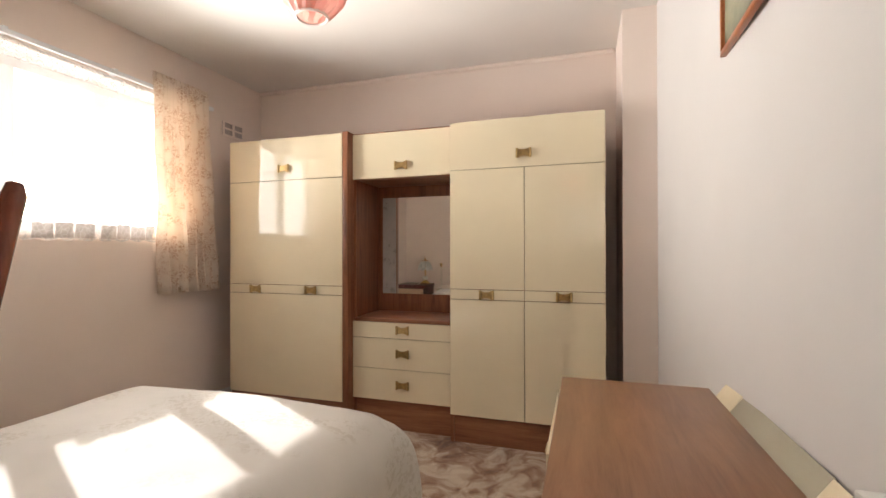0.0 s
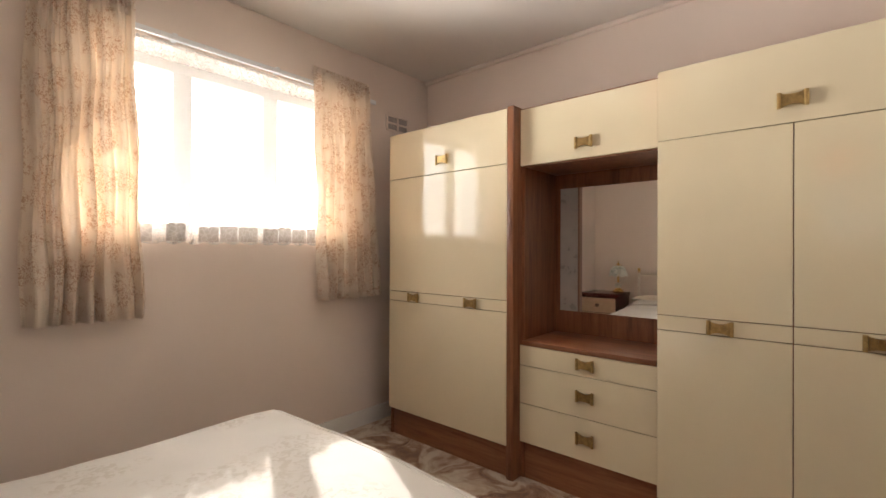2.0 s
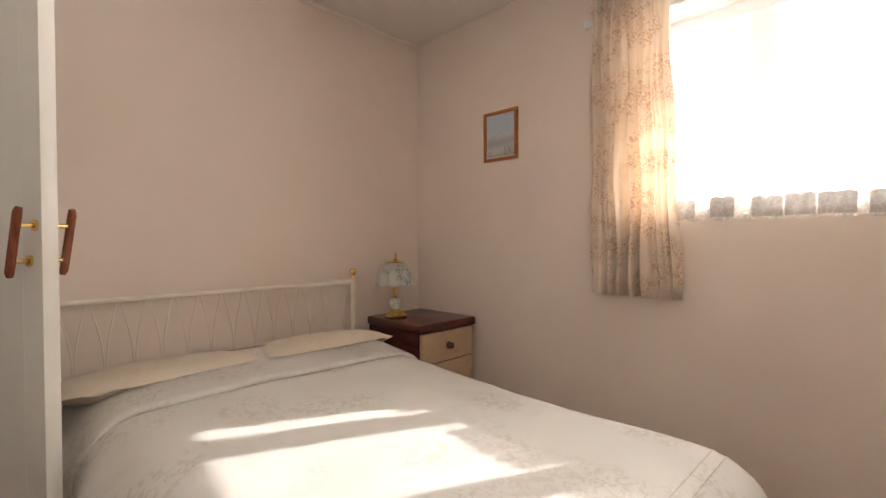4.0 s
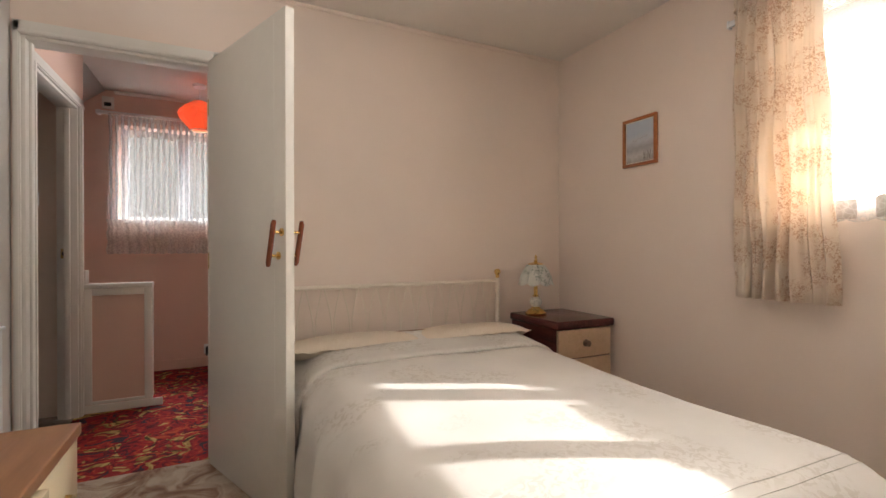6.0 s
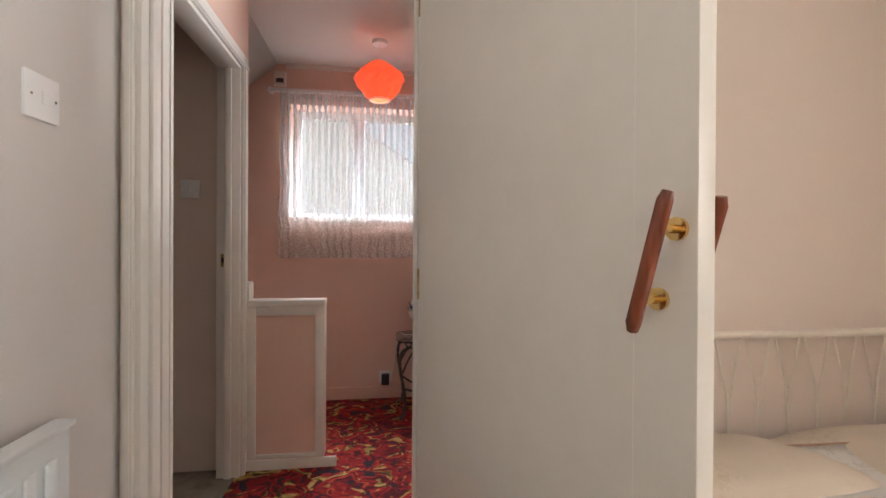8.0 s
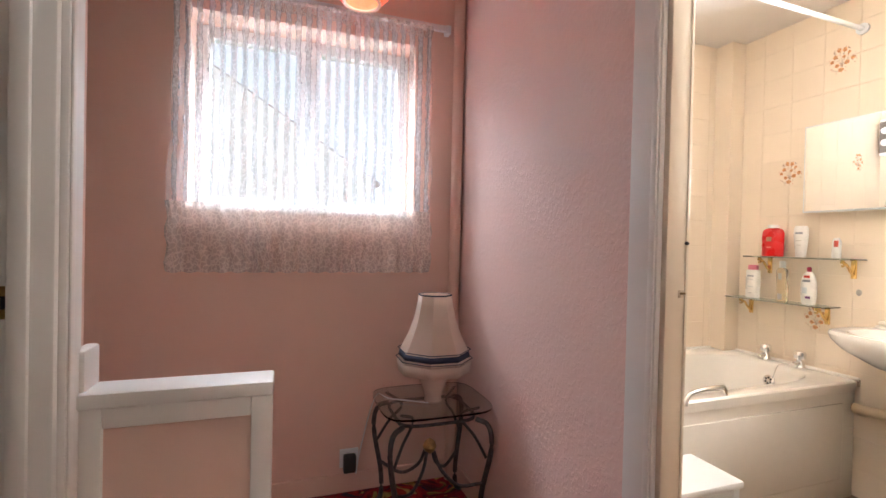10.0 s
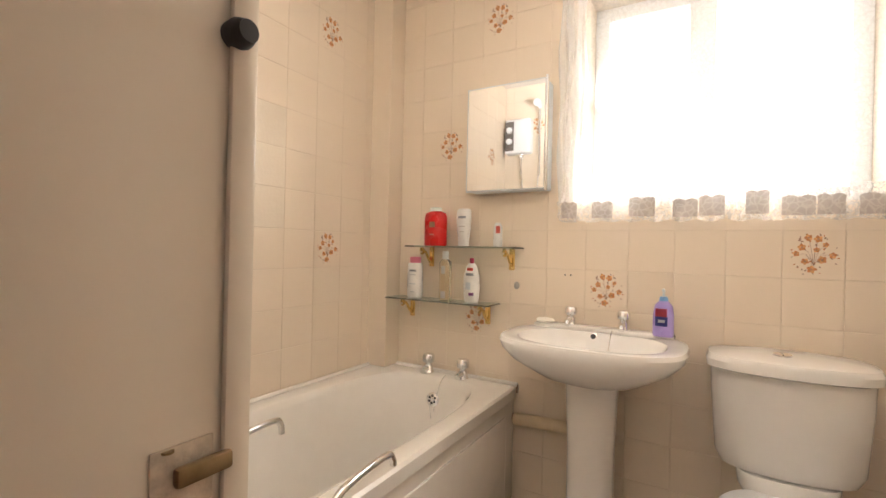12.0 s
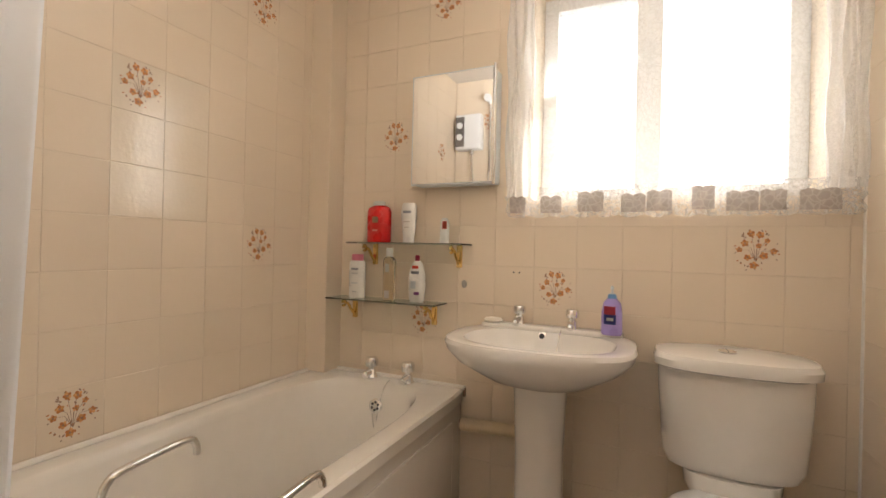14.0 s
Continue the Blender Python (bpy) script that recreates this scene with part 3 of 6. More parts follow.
part("end_stop", box(-2.15, -2.12, 1.04, 1.05, 2.07, 2.105, r=0.002), M_UPVC, rail)

vent = thing("wall_vent", "square plaster wall vent with a cross in it", "vent", (W, 3.01, 2.00))
M_VENT = plain("grey_vent_plate", (0.42, 0.36, 0.33), 0.8, vary=0.1)
part("backing", box(0, 0.004, -0.105, 0.105, -0.05, 0.05), M_VENT, vent)
for y0, y1, z0, z1 in ((-0.105, -0.09, -0.055, 0.055), (0.09, 0.105, -0.055, 0.055), (-0.09, 0.09, 0.043, 0.055), (-0.09, 0.09, -0.055, -0.043), (-0.008, 0.008, -0.043, 0.043), (-0.09, -0.008, -0.006, 0.006), (0.008, 0.09, -0.006, 0.006)):
    part("bar", box(0, 0.012, y0, y1, z0, z1, r=0.002), M_WALL, vent)
for i in range(4):
    for j in range(2):
        yc, zc = (-0.069, -0.03, 0.03, 0.069)[i], (-0.025, 0.025)[j]
        part("louvre", box(0.003, 0.008, yc - 0.017, yc + 0.017, zc - 0.016, zc + 0.016, r=0.002), M_VENT, vent)

# coving along the wall heads
for nm, bm in (("trim_north", tube([(W, N - 0.012, TOP - 0.012), (0.52, N - 0.012, TOP - 0.012)], 0.016, 8)), ("trim_south", tube([(W, S + 0.010, TOP - 0.010), (E, S + 0.010, TOP - 0.010)], 0.012, 8))):
    structure(nm, bm, M_WALL, "thin painted beading under the ceiling", "trim", True)
structure("baseboard_west", box(W, W + 0.016, S, N, 0, 0.10, r=0.004), M_GLOSS, "white painted skirting board", "skirting")
structure("baseboard_east", box(E - 0.10, E - 0.03, S + 0.04, 2.82, 0, 0.10, r=0.004), M_GLOSS, "white painted skirting board", "skirting")
structure("baseboard_south", box(W, -0.04, S, S + 0.016, 0, 0.10, r=0.004), M_GLOSS, "white painted skirting board", "skirting")


# ---- wardrobes ----
def bow_handle(parent, x, y, z):
    """A waisted brass handle with a rolled end each side."""
    bm = bmesh.new()
    n = 8
    for s in range(n):
        u0, u1 = -1 + 2 * s / n, -1 + 2 * (s + 1) / n
        h = 0.016 + 0.008 * ((u0 + u1) / 2) ** 2
        box(x + 0.032 * u0, x + 0.032 * u1, y - 0.014 - 0.008 * (1 - u0 * u0), y - 0.010, z - h, z + h, bm=bm)
    for sx in (-1, 1):
        tube([(x + sx * 0.036, y - 0.014, z - 0.026), (x + sx * 0.036, y - 0.014, z + 0.026)], 0.007, 10, bm=bm)
        box(x + sx * 0.03 - 0.005, x + sx * 0.03 + 0.005, y - 0.012, y, z - 0.012, z + 0.012, bm=bm)
    return part("handle", bm, M_BRASS, parent, "waisted antique brass handle")


def front(parent, name, x0, x1, z0, z1, y, handle=None, label=""):
    g = 0.0015
    ob = part(name, box(x0 + g, x1 - g, y, y + 0.018, z0 + g, z1 - g, r=0.0015, seg=1), M_CREAM, parent, label)
    if handle:
        bow_handle(ob, handle[0], y, handle[1])
    return ob


YF = 2.746


def make_wardrobe(x0, x1, split, label, handles_top, hx):
    w = thing("wardrobe", label, "wardrobe", (0, 0, 0))
    part("carcass", boxes((x0, x0 + 0.018, YF + 0.019, N - 0.02, 0, 1.835), (x1 - 0.018, x1, YF + 0.019, N - 0.02, 0, 1.835), (x0 + 0.018, x1 - 0.018, N - 0.03, N - 0.02, 0.15, 1.835), (x0 + 0.018, x1 - 0.018, YF + 0.019, N - 0.03, 1.817, 1.835), (x0 + 0.018, x1 - 0.018, YF + 0.019, N - 0.03, 0.15, 0.168)), M_TEAK, w, smooth=False)
    part("plinth", box(x0 + 0.018, x1 - 0.018, YF + 0.025, YF + 0.043, 0, 0.15, r=0.001), M_TEAK_X, w, "dark teak plinth")
    front(w, "top_flap", x0, x1, 1.56, 1.835, YF, (handles_top, 1.634), "cream gloss top flap")
    for a, b, h in ((x0, split, hx[0]), (split, x1, hx[1])) if split else ((x0, x1, hx[0]),):
        front(w, "upper_door", a, b, 0.881, 1.56, YF)
        band = front(w, "handle_band", a, b, 0.823, 0.881, YF, (h, 0.852))
        if not split:
            bow_handle(band, hx[1], YF, 0.852)
        front(w, "lower_door", a, b, 0.16, 0.823, YF)
    return w


left_w = make_wardrobe(-1.953, -1.094, None, "tall cream gloss wardrobe with dark teak sides", -1.518, (-1.736, -1.316))
part("side_panel", box(-1.092, -1.055, YF - 0.004, N - 0.02, 0, 1.842, r=0.002), M_TEAK, left_w, "dark teak side panel")
make_wardrobe(-0.398, 0.446, 0.027, "tall cream gloss double wardrobe with brass handles", 0.025, (-0.182, 0.237))

YM = 2.80
mid = thing("dressing_unit", "teak dressing unit with mirror recess and cream drawers", "dressing unit")
X0, X1 = -1.053, -0.400
part("carcass", boxes((X0, X0 + 0.016, YM + 0.02, N - 0.02, 0, 1.84), (X1 - 0.016, X1, YM + 0.02, N - 0.02, 0, 1.84), (X0 + 0.016, X1 - 0.016, YM + 0.02, N - 0.02, 1.545, 1.56), (X0 + 0.016, X1 - 0.016, YM + 0.02, N - 0.02, 1.825, 1.84), (X0 + 0.016, X1 - 0.016, N - 0.035, N - 0.02, 0.15, 1.825)), M_TEAK, mid, smooth=False)
part("worktop", box(X0 + 0.016, X1 - 0.016, YM - 0.002, N - 0.035, 0.662, 0.685, r=0.002), M_TEAK_X, mid, "polished teak dressing top")
part("back_panel", box(X0 + 0.016, X1 - 0.016, 3.15, 3.17, 0.685, 1.545), M_TEAK, mid, smooth=False)
part("plinth", box(X0 + 0.016, X1 - 0.016, YM + 0.025, YM + 0.043, 0, 0.18), M_TEAK_X, mid, "dark teak plinth")
front(mid, "top_door", X0, X1, 1.548, 1.83, YM, (-0.72, 1.618))
for z0, z1 in ((0.562, 0.662), (0.375, 0.562), (0.182, 0.375)):
    front(mid, "drawer", X0, X1, z0, z1, YM, (-0.712, (z0 + z1) / 2 + 0.006))
mir = part("mirror", box(-1.003, -0.44, 3.142, 3.149, 0.805, 1.468, r=0.001, seg=1), M_MIRROR, mid, "plain rectangular mirror")
# reflection of the pale wall, put in as a grey colour
part("reflection_strip", box(-1.003, -0.905, 3.1405, 3.1415, 0.806, 1.467), plain("pale_reflection_grey", (0.52, 0.50, 0.48), 0.3, 0.15, vary=0.08), mir, "strip of mirror with a pale reflection painted on")
for z in (0.84, 1.43):
    part("screw", lathe([(0.006, 0), (0.006, 0.003), (0.003, 0.005)], 10, (-0.975, 3.1375, z)), M_CHROME, mir)


# ---- bed ----
BX0, BX1, BY0, BY1 = -1.60, -0.305, -0.10, 1.84
bed = thing("bed", "double bed with a cream metal headboard", "bed", (0, 0, 0))
part("base", box(BX0 + 0.06, BX1 - 0.06, BY0 + 0.02, BY1 - 0.10, 0.08, 0.28, r=0.02), M_QUILT, bed)
part("mattress", box(BX0 + 0.05, BX1 - 0.05, BY0 + 0.02, BY1 - 0.08, 0.28, 0.455, r=0.04, seg=3), M_PILLOW, bed)
for x in (BX0 + 0.1, BX1 - 0.1):
    for y in (BY0 + 0.1, BY1 - 0.15):
        part("leg", lathe([(0.025, 0), (0.03, 0.08)], 12, (x, y, 0)), M_BLACK, bed)


def quilt(u, v):
    """Over the top, rounded at the rim, and down both sides and the foot."""
    side, foot = 0.36, 0.36
    wx, wy = BX1 - BX0, BY1 - (BY0 + 0.24)
    su = -side + u * (wx + 2 * side)
    sv = v * (wy + foot)
    r = 0.15

    def fold(s, length):
        if s <= length - r:
            return s, 0.0
        a = min((s - (length - r)) / r, math.pi / 2)
        return length - r + r * math.sin(a), r * (1 - math.cos(a)) + max(0.0, s - (length - r) - r * math.pi / 2)
    if su < wx / 2:
        f, dx = fold(wx / 2 - su, wx / 2)
        x = BX0 + wx / 2 - f
    else:
        f, dx = fold(su - wx / 2, wx / 2)
        x = BX0 + wx / 2 + f
    f, dy = fold(sv, wy)
    y = BY0 + 0.24 + f
    drop = math.sqrt(dx * dx + dy * dy) if dx > 0 and dy > 0 else max(dx, dy)
    crown = 0.018 * (1 - (2 * (x - BX0) / wx - 1) ** 2)
    z = 0.515 + crown - drop + 0.045 * max(0.0, 1 - v * 2.2)
    n1 = noise.noise(Vector((x * 3.1, y * 3.1, 1.7)))
    n2 = noise.noise(Vector((x * 9.0, y * 7.0, 4.1)))
    z += (0.007 * n1 + 0.0025 * n2) * (1 if drop < 0.05 else 0.3)
    flare = 0.02 * math.sin((x + y) * 22) * min(1, drop * 4)
    if drop > 0.06:
        out = 0.03 * min(1, drop * 3)
        if dx > 0:
            x += (flare + out) * (1 if su > wx / 2 else -1)
        if dy > 0:
            y += flare + out
    return x, y, max(0.12, z)


spread = tagged(obj_mesh("quilt", sheet(quilt, 72, 84), M_QUILT, None, "", True), "cream floral quilt spread over the bed", "quilt")
thick(spread, 0.012, 0.0)


def fold_band(u, v):
    """Lies over the head of the quilt and down its sides, thicker towards the pillows."""
    x, y, z = quilt(0.07 + 0.86 * u, 0.165 * v)
    lift = 0.014 + 0.018 * (1 - v) ** 2 + 0.006 * math.sin(v * math.pi)
    out = 0.010 if u > 0.9 else -0.010 if u < 0.1 else 0.0
    return x + out, y - 0.055 * (1 - v) + 0.012 * math.sin(u * 7) * v, z + lift


turn = tagged(obj_mesh("turned_sheet", sheet(fold_band, 60, 10), M_QUILT, None, "", True), "cream sheet turned down over the quilt", "bed sheet")
thick(turn, 0.014, 0.0)
M_PIPING = plain("brown_piping", (0.44, 0.28, 0.20), 0.8)
part("piping", tube([Vector(fold_band(k / 60, 0.0)) + Vector((0, 0, 0.008)) for k in range(61)], 0.0032, 6), M_PIPING, turn, "brown piped edge")
for v in (0.775, 0.79):
    part("seam", tube([Vector(quilt(0.10 + 0.8 * k / 70, v)) + Vector((0, 0, 0.0065)) for k in range(71)], 0.0022, 5), M_QUILT, spread, "stitched seam")


def pillow(xc, label):
    bm = bmesh.new()
    def top(sgn):
        def fn(u, v):
            a, b = 2 * u - 1, 2 * v - 1
            h = (max(0.0, 1 - abs(a) ** 3.2) * max(0.0, 1 - abs(b) ** 2.6)) ** 0.55
            x = 0.335 * a * (1 - 0.05 * b * b)
            y = 0.20 * b * (1 - 0.06 * a * a)
            z = sgn * 0.062 * h + 0.006 * noise.noise(Vector((x * 8, y * 8, xc * 3 + sgn))) * (h > 0.2)
            return x, y, z
        return fn
    sheet(top(1), 26, 18, bm)
    sheet(top(-1), 26, 18, bm)
    bmesh.ops.remove_doubles(bm, verts=bm.verts[:], dist=0.0005)
    bmesh.ops.recalc_face_normals(bm, faces=bm.faces[:])
    # frilled edge
    fr = bmesh.new()
    n = 160
    ring = []
    for k in range(n):
        a = 2 * math.pi * k / n
        ca, sa = math.cos(a), math.sin(a)
        q = (abs(ca) ** 6 + abs(sa) ** 6) ** (-1 / 6)
        ring.append([fr.verts.new(((0.315 + d) * ca * q, (0.185 + d) * sa * q, 0.005 * math.sin(k * 0.95) * d / 0.034)) for d in (0, 0.017, 0.034)])
    for k in range(n):
        b = ring[(k + 1) % n]
        for d in (0, 1):
            fr.faces.new((ring[k][d], ring[k][d + 1], b[d + 1], b[d]))
    p = thing("pillow", label, "pillow", (xc, 0.085, 0.567), 0, "pillows at the headboard")
    p.rotation_euler = (radians(9), 0, radians(2 if xc > -0.9 else -2))
    part("cushion", bm, M_PILLOW, p)
    part("frill", fr, M_PILLOW, p)


pillow(-0.60, "cream cotton pillow lying flat against the headboard")
pillow(-1.265, "cream frilled pillow with faint flower embroidery")

head = thing("headboard", "cream metal headboard with brass knobs and lattice bars", "headboard", (0, -0.115, 0))
M_CREAM_METAL = plain("cream_painted_metal", (0.80, 0.72, 0.62), 0.32, vary=0.03)
for x in (-1.61, -0.25):
    post = part("post", tube([(x, 0, 0.02), (x, 0, 0.868)], 0.014, 12), M_CREAM_METAL, head)
    part("knob", lathe([(0.008, 0.866), (0.016, 0.872), (0.010, 0.884), (0.017, 0.895), (0.021, 0.907), (0.017, 0.920), (0.006, 0.926)], 14, (x, 0, 0)), M_POLISHED_BRASS, post, "polished brass knob")
part("top_rail", tube([(-1.61, 0, 0.848), (-0.25, 0, 0.848)], 0.012, 10), M_CREAM_METAL, head)
part("lower_rail", tube([(-1.61, 0, 0.50), (-0.25, 0, 0.50)], 0.010, 10), M_CREAM_METAL, head)
for k in range(13):
    x = -1.57 + 1.27 * k / 13
    part("lattice_bar", tube(spline([(x, 0.004, 0.84), (x + 0.030, 0.006, 0.68), (x + 0.036, 0.004, 0.52)], 4), 0.003, 8), M_CREAM_METAL, head)
    part("lattice_bar", tube(spline([(x + 0.085, 0.008, 0.84), (x + 0.050, 0.010, 0.68), (x + 0.040, 0.008, 0.52)], 4), 0.003, 8), M_CREAM_METAL, head)


# ---- bedside cabinet and its lamp ----
M_MAHOG = wood("dark_mahogany", (0.045, 0.010, 0.010), (0.13, 0.035, 0.030), "y", 1.0, 0.22)
M_PALEWOOD = wood("pale_ash_drawer", (0.54, 0.37, 0.23), (0.64, 0.46, 0.31), "y", 1.0, 0.34)
M_KNOB = plain("dark_bronze", (0.16, 0.11, 0.08), 0.3, 0.8, vary=0.2, scale=60)
cab = thing("bedside_cabinet", "dark mahogany bedside cabinet with two pale drawers", "bedside cabinet", (0, 0, 0))
CX0, CX1, CY0, CY1, CH = -2.14, -1.725, -0.12, 0.335, 0.638
part("carcass", boxes((CX0, CX1, CY0, CY1 - 0.02, 0.03, 0.59)), M_MAHOG, cab, smooth=False)
part("top", box(CX0 - 0.012, CX1 + 0.012, CY0 - 0.01, CY1 + 0.012, 0.59, CH, r=0.012, seg=3), M_MAHOG, cab, "glossy mahogany top")
for z0, z1 in ((0.42, 0.585), (0.245, 0.412), (0.06, 0.237)):
    d = part("drawer", box(CX0 + 0.01, CX1 - 0.005, CY1 - 0.02, CY1, z0, z1, r=0.003), M_PALEWOOD, cab, "pale wood drawer front")
    k = part("knob", lathe([(0.021, 0), (0.020, 0.004), (0.009, 0.008), (0.010, 0.014), (0.017, 0.020), (0.018, 0.026), (0.010, 0.031)], 16), M_KNOB, d, "dark bronze knob")
    k.matrix_basis = pose((CX0 + CX1) / 2, CY1, (z0 + z1) / 2, -90, 0, 0)


# ---- bedside lamp ----
M_SHADEGLASS = cloth("white_painted_glass_shade", (0.88, 0.89, 0.85), (0.16, 0.24, 0.20), 16.0, 0.9, 0.5, 0.2, lo=0.50, hi=0.56)
lamp = thing("table_lamp", "brass table lamp with a white flower-painted glass shade", "lamp", (-1.80, 0.035, 0.638))
part("base", lathe([(0.062, 0), (0.066, 0.006), (0.066, 0.014), (0.054, 0.022), (0.050, 0.030), (0.034, 0.038), (0.022, 0.050)], 28), M_POLISHED_BRASS, lamp, "stepped polished brass base")
part("bulb_body", lathe([(0.018, 0.050), (0.034, 0.064), (0.040, 0.082), (0.034, 0.100), (0.018, 0.112)], 24), plain("floral_porcelain", (0.72, 0.70, 0.64), 0.12, vary=0.25, scale=60), lamp, "painted porcelain ball")
part("stem", lathe([(0.014, 0.112), (0.022, 0.118), (0.012, 0.126), (0.012, 0.19), (0.006, 0.192), (0.006, 0.335)], 16), M_POLISHED_BRASS, lamp)
for k in range(8):
    a0, a1 = 2 * math.pi * (k - 0.48) / 8, 2 * math.pi * (k + 0.48) / 8

    def petal(u, v, a0=a0, a1=a1):
        a = a0 + (a1 - a0) * u
        r = 0.046 + 0.056 * v ** 0.85 + 0.009 * math.sin(math.pi * u) * v
        return r * math.cos(a), r * math.sin(a), 0.318 - 0.06 * v - 0.058 * v * v - 0.014 * math.sin(math.pi * u) * (v > 0.85)
    thick(part("shade_panel", sheet(petal, 8, 8), M_SHADEGLASS, lamp, "flower-painted glass panel"), 0.003)
part("crown", lathe([(0.050, 0.316), (0.052, 0.322), (0.030, 0.328), (0.010, 0.334), (0.012, 0.342), (0.006, 0.352), (0.009, 0.362), (0.003, 0.378)], 20), M_POLISHED_BRASS, lamp, "brass crown with finial")


# ---- framed pictures ----
def picture(name, label, at, rz, w, h, colors, fw=0.018):
    """A framed print: frame of four mitred bars, pale mount, print and glass. Local x runs along the wall, -y is the front."""
    root = thing(name, label, "picture", at, rz)
    mw = wood("orange_pine_frame", (0.30, 0.085, 0.022), (0.48, 0.16, 0.05), "x", 1.0, 0.3)
    for x0, x1, z0, z1 in ((-w / 2, w / 2, -h / 2, -h / 2 + fw), (-w / 2, w / 2, h / 2 - fw, h / 2), (-w / 2, -w / 2 + fw, -h / 2 + fw, h / 2 - fw), (w / 2 - fw, w / 2, -h / 2 + fw, h / 2 - fw)):
        part("frame_bar", box(x0, x1, -0.018, 0, z0, z1, r=0.003), mw, root)
    m, t, b = nodes_of("watercolour_print")
    v = coords(t)
    sep = t.nodes.new("ShaderNodeSeparateXYZ")
    t.links.new(v, sep.inputs[0])
    n = add(t, "ShaderNodeTexNoise", Scale=30.0, Detail=5.0)
    t.links.new(v, n.inputs["Vector"])
    mr = add(t, "ShaderNodeMapRange", **{"From Min": -h / 2, "From Max": h / 2})
    t.links.new(sep.outputs["Z"], mr.inputs["Value"])
    mu = t.nodes.new("ShaderNodeMath")
    mu.operation, mu.inputs[1].default_value = "MULTIPLY_ADD", 0.22
    t.links.new(n.outputs["Fac"], mu.inputs[0])
    t.links.new(mr.outputs["Result"], mu.inputs[2])
    t.links.new(ramp(t, mu.outputs[0], [(0.15 + 0.8 * k / (len(colors) - 1), c) for k, c in enumerate(colors)]), b.inputs["Base Color"])
    b.inputs["Roughness"].default_value = 0.12
    part("mount", box(-w / 2 + fw, w / 2 - fw, -0.008, -0.002, -h / 2 + fw, h / 2 - fw), plain("cream_mount", (0.78, 0.74, 0.66), 0.7), root)
    mm = 0.006
    part("print", box(-w / 2 + fw + mm, w / 2 - fw - mm, -0.0095, -0.0085, -h / 2 + fw + mm, h / 2 - fw - mm), m, root)
    return root


lake = picture("framed_picture", "small framed print of a misty lake with reeds", (W, 0.52, 1.667), 90, 0.232, 0.278, [(0.30, 0.27, 0.24), (0.62, 0.62, 0.62), (0.42, 0.42, 0.46), (0.60, 0.63, 0.68), (0.52, 0.60, 0.70), (0.55, 0.62, 0.72)])
for k in range(9):
    x = 0.03 + 0.008 * k + 0.003 * math.sin(k * 5)
    part("reed", tube([(x, -0.0105, -0.105), (x + 0.003 * math.sin(k), -0.0105, -0.06 - 0.01 * (k % 3))], 0.0011, 5), plain("reed_ink", (0.16, 0.14, 0.12), 0.6), lake)
for k in range(3):
    x = -0.03 + 0.035 * k
    part("bird", tube(spline([(x - 0.014, -0.0105, 0.012 + 0.008 * k), (x, -0.0105, 0.004 + 0.008 * k), (x + 0.014, -0.0105, 0.014 + 0.008 * k)], 3), 0.0012, 5), plain("bird_ink", (0.40, 0.38, 0.40), 0.6), lake)
picture("framed_picture", "framed green landscape print in an orange wood frame", (0.733, 1.57, 1.83), -91.6, 0.40, 0.33, [(0.16, 0.17, 0.11), (0.34, 0.35, 0.22), (0.24, 0.27, 0.18), (0.46, 0.46, 0.36)], 0.016)

# ---- radiator and chest of drawers by the wall with the door ----
rad = thing("radiator", "white ribbed panel radiator on the wall", "radiator", (0.706, 0.12, -0.006), 1.4)
RL = 0.86
part("panel", box(0.010, 0.034, 0, RL, 0.17, 0.775, r=0.006), M_WHITE_METAL, rad)
for k in range(16):
    y = 0.059 + k * 0.0495
    part("rib", box(0.001, 0.0105, y - 0.0145, y + 0.0145, 0.20, 0.725, r=0.005, seg=2), M_WHITE_METAL, rad)
part("top_grille", box(0.0, 0.038, 0, RL, 0.768, 0.780, r=0.003), M_WHITE_METAL, rad)
for y in (0.25, RL - 0.25):
    part("bracket", box(0.034, 0.050, y - 0.02, y + 0.02, 0.60, 0.70), M_WHITE_METAL, rad)
for y in (RL,):
    part("end_cap", box(-0.002, 0.042, y - 0.006, y + 0.030, 0.745, 0.786, r=0.004), M_GLOSS, rad)
part("pipe", tube([(0.03, RL - 0.03, 0.006), (0.03, RL - 0.03, 0.18)], 0.008, 10), M_WHITE_METAL, rad)
part("pipe", tube([(0.03, 0.03, 0.006), (0.03, 0.03, 0.18)], 0.008, 10), M_WHITE_METAL, rad)

chest = thing("chest_of_drawers", "low chest of drawers with a teak top and cream fronts", "chest of drawers")
KX0, KX1, KY0, KY1, KH = 0.265, 0.712, 1.065, 1.865, 0.668
part("carcass", box(KX0 + 0.022, KX1 - 0.03, KY0 + 0.006, KY1 - 0.006, 0.05, 0.640, r=0.002), M_CREAM, chest)
part("top", box(KX0, KX1, KY0, KY1, 0.641, KH, r=0.004, seg=3), M_OAKTOP, chest, "polished teak veneered top")
part("plinth", box(KX0 + 0.03, KX1 - 0.04, KY0 + 0.02, KY1 - 0.02, 0, 0.05), M_TEAK, chest)
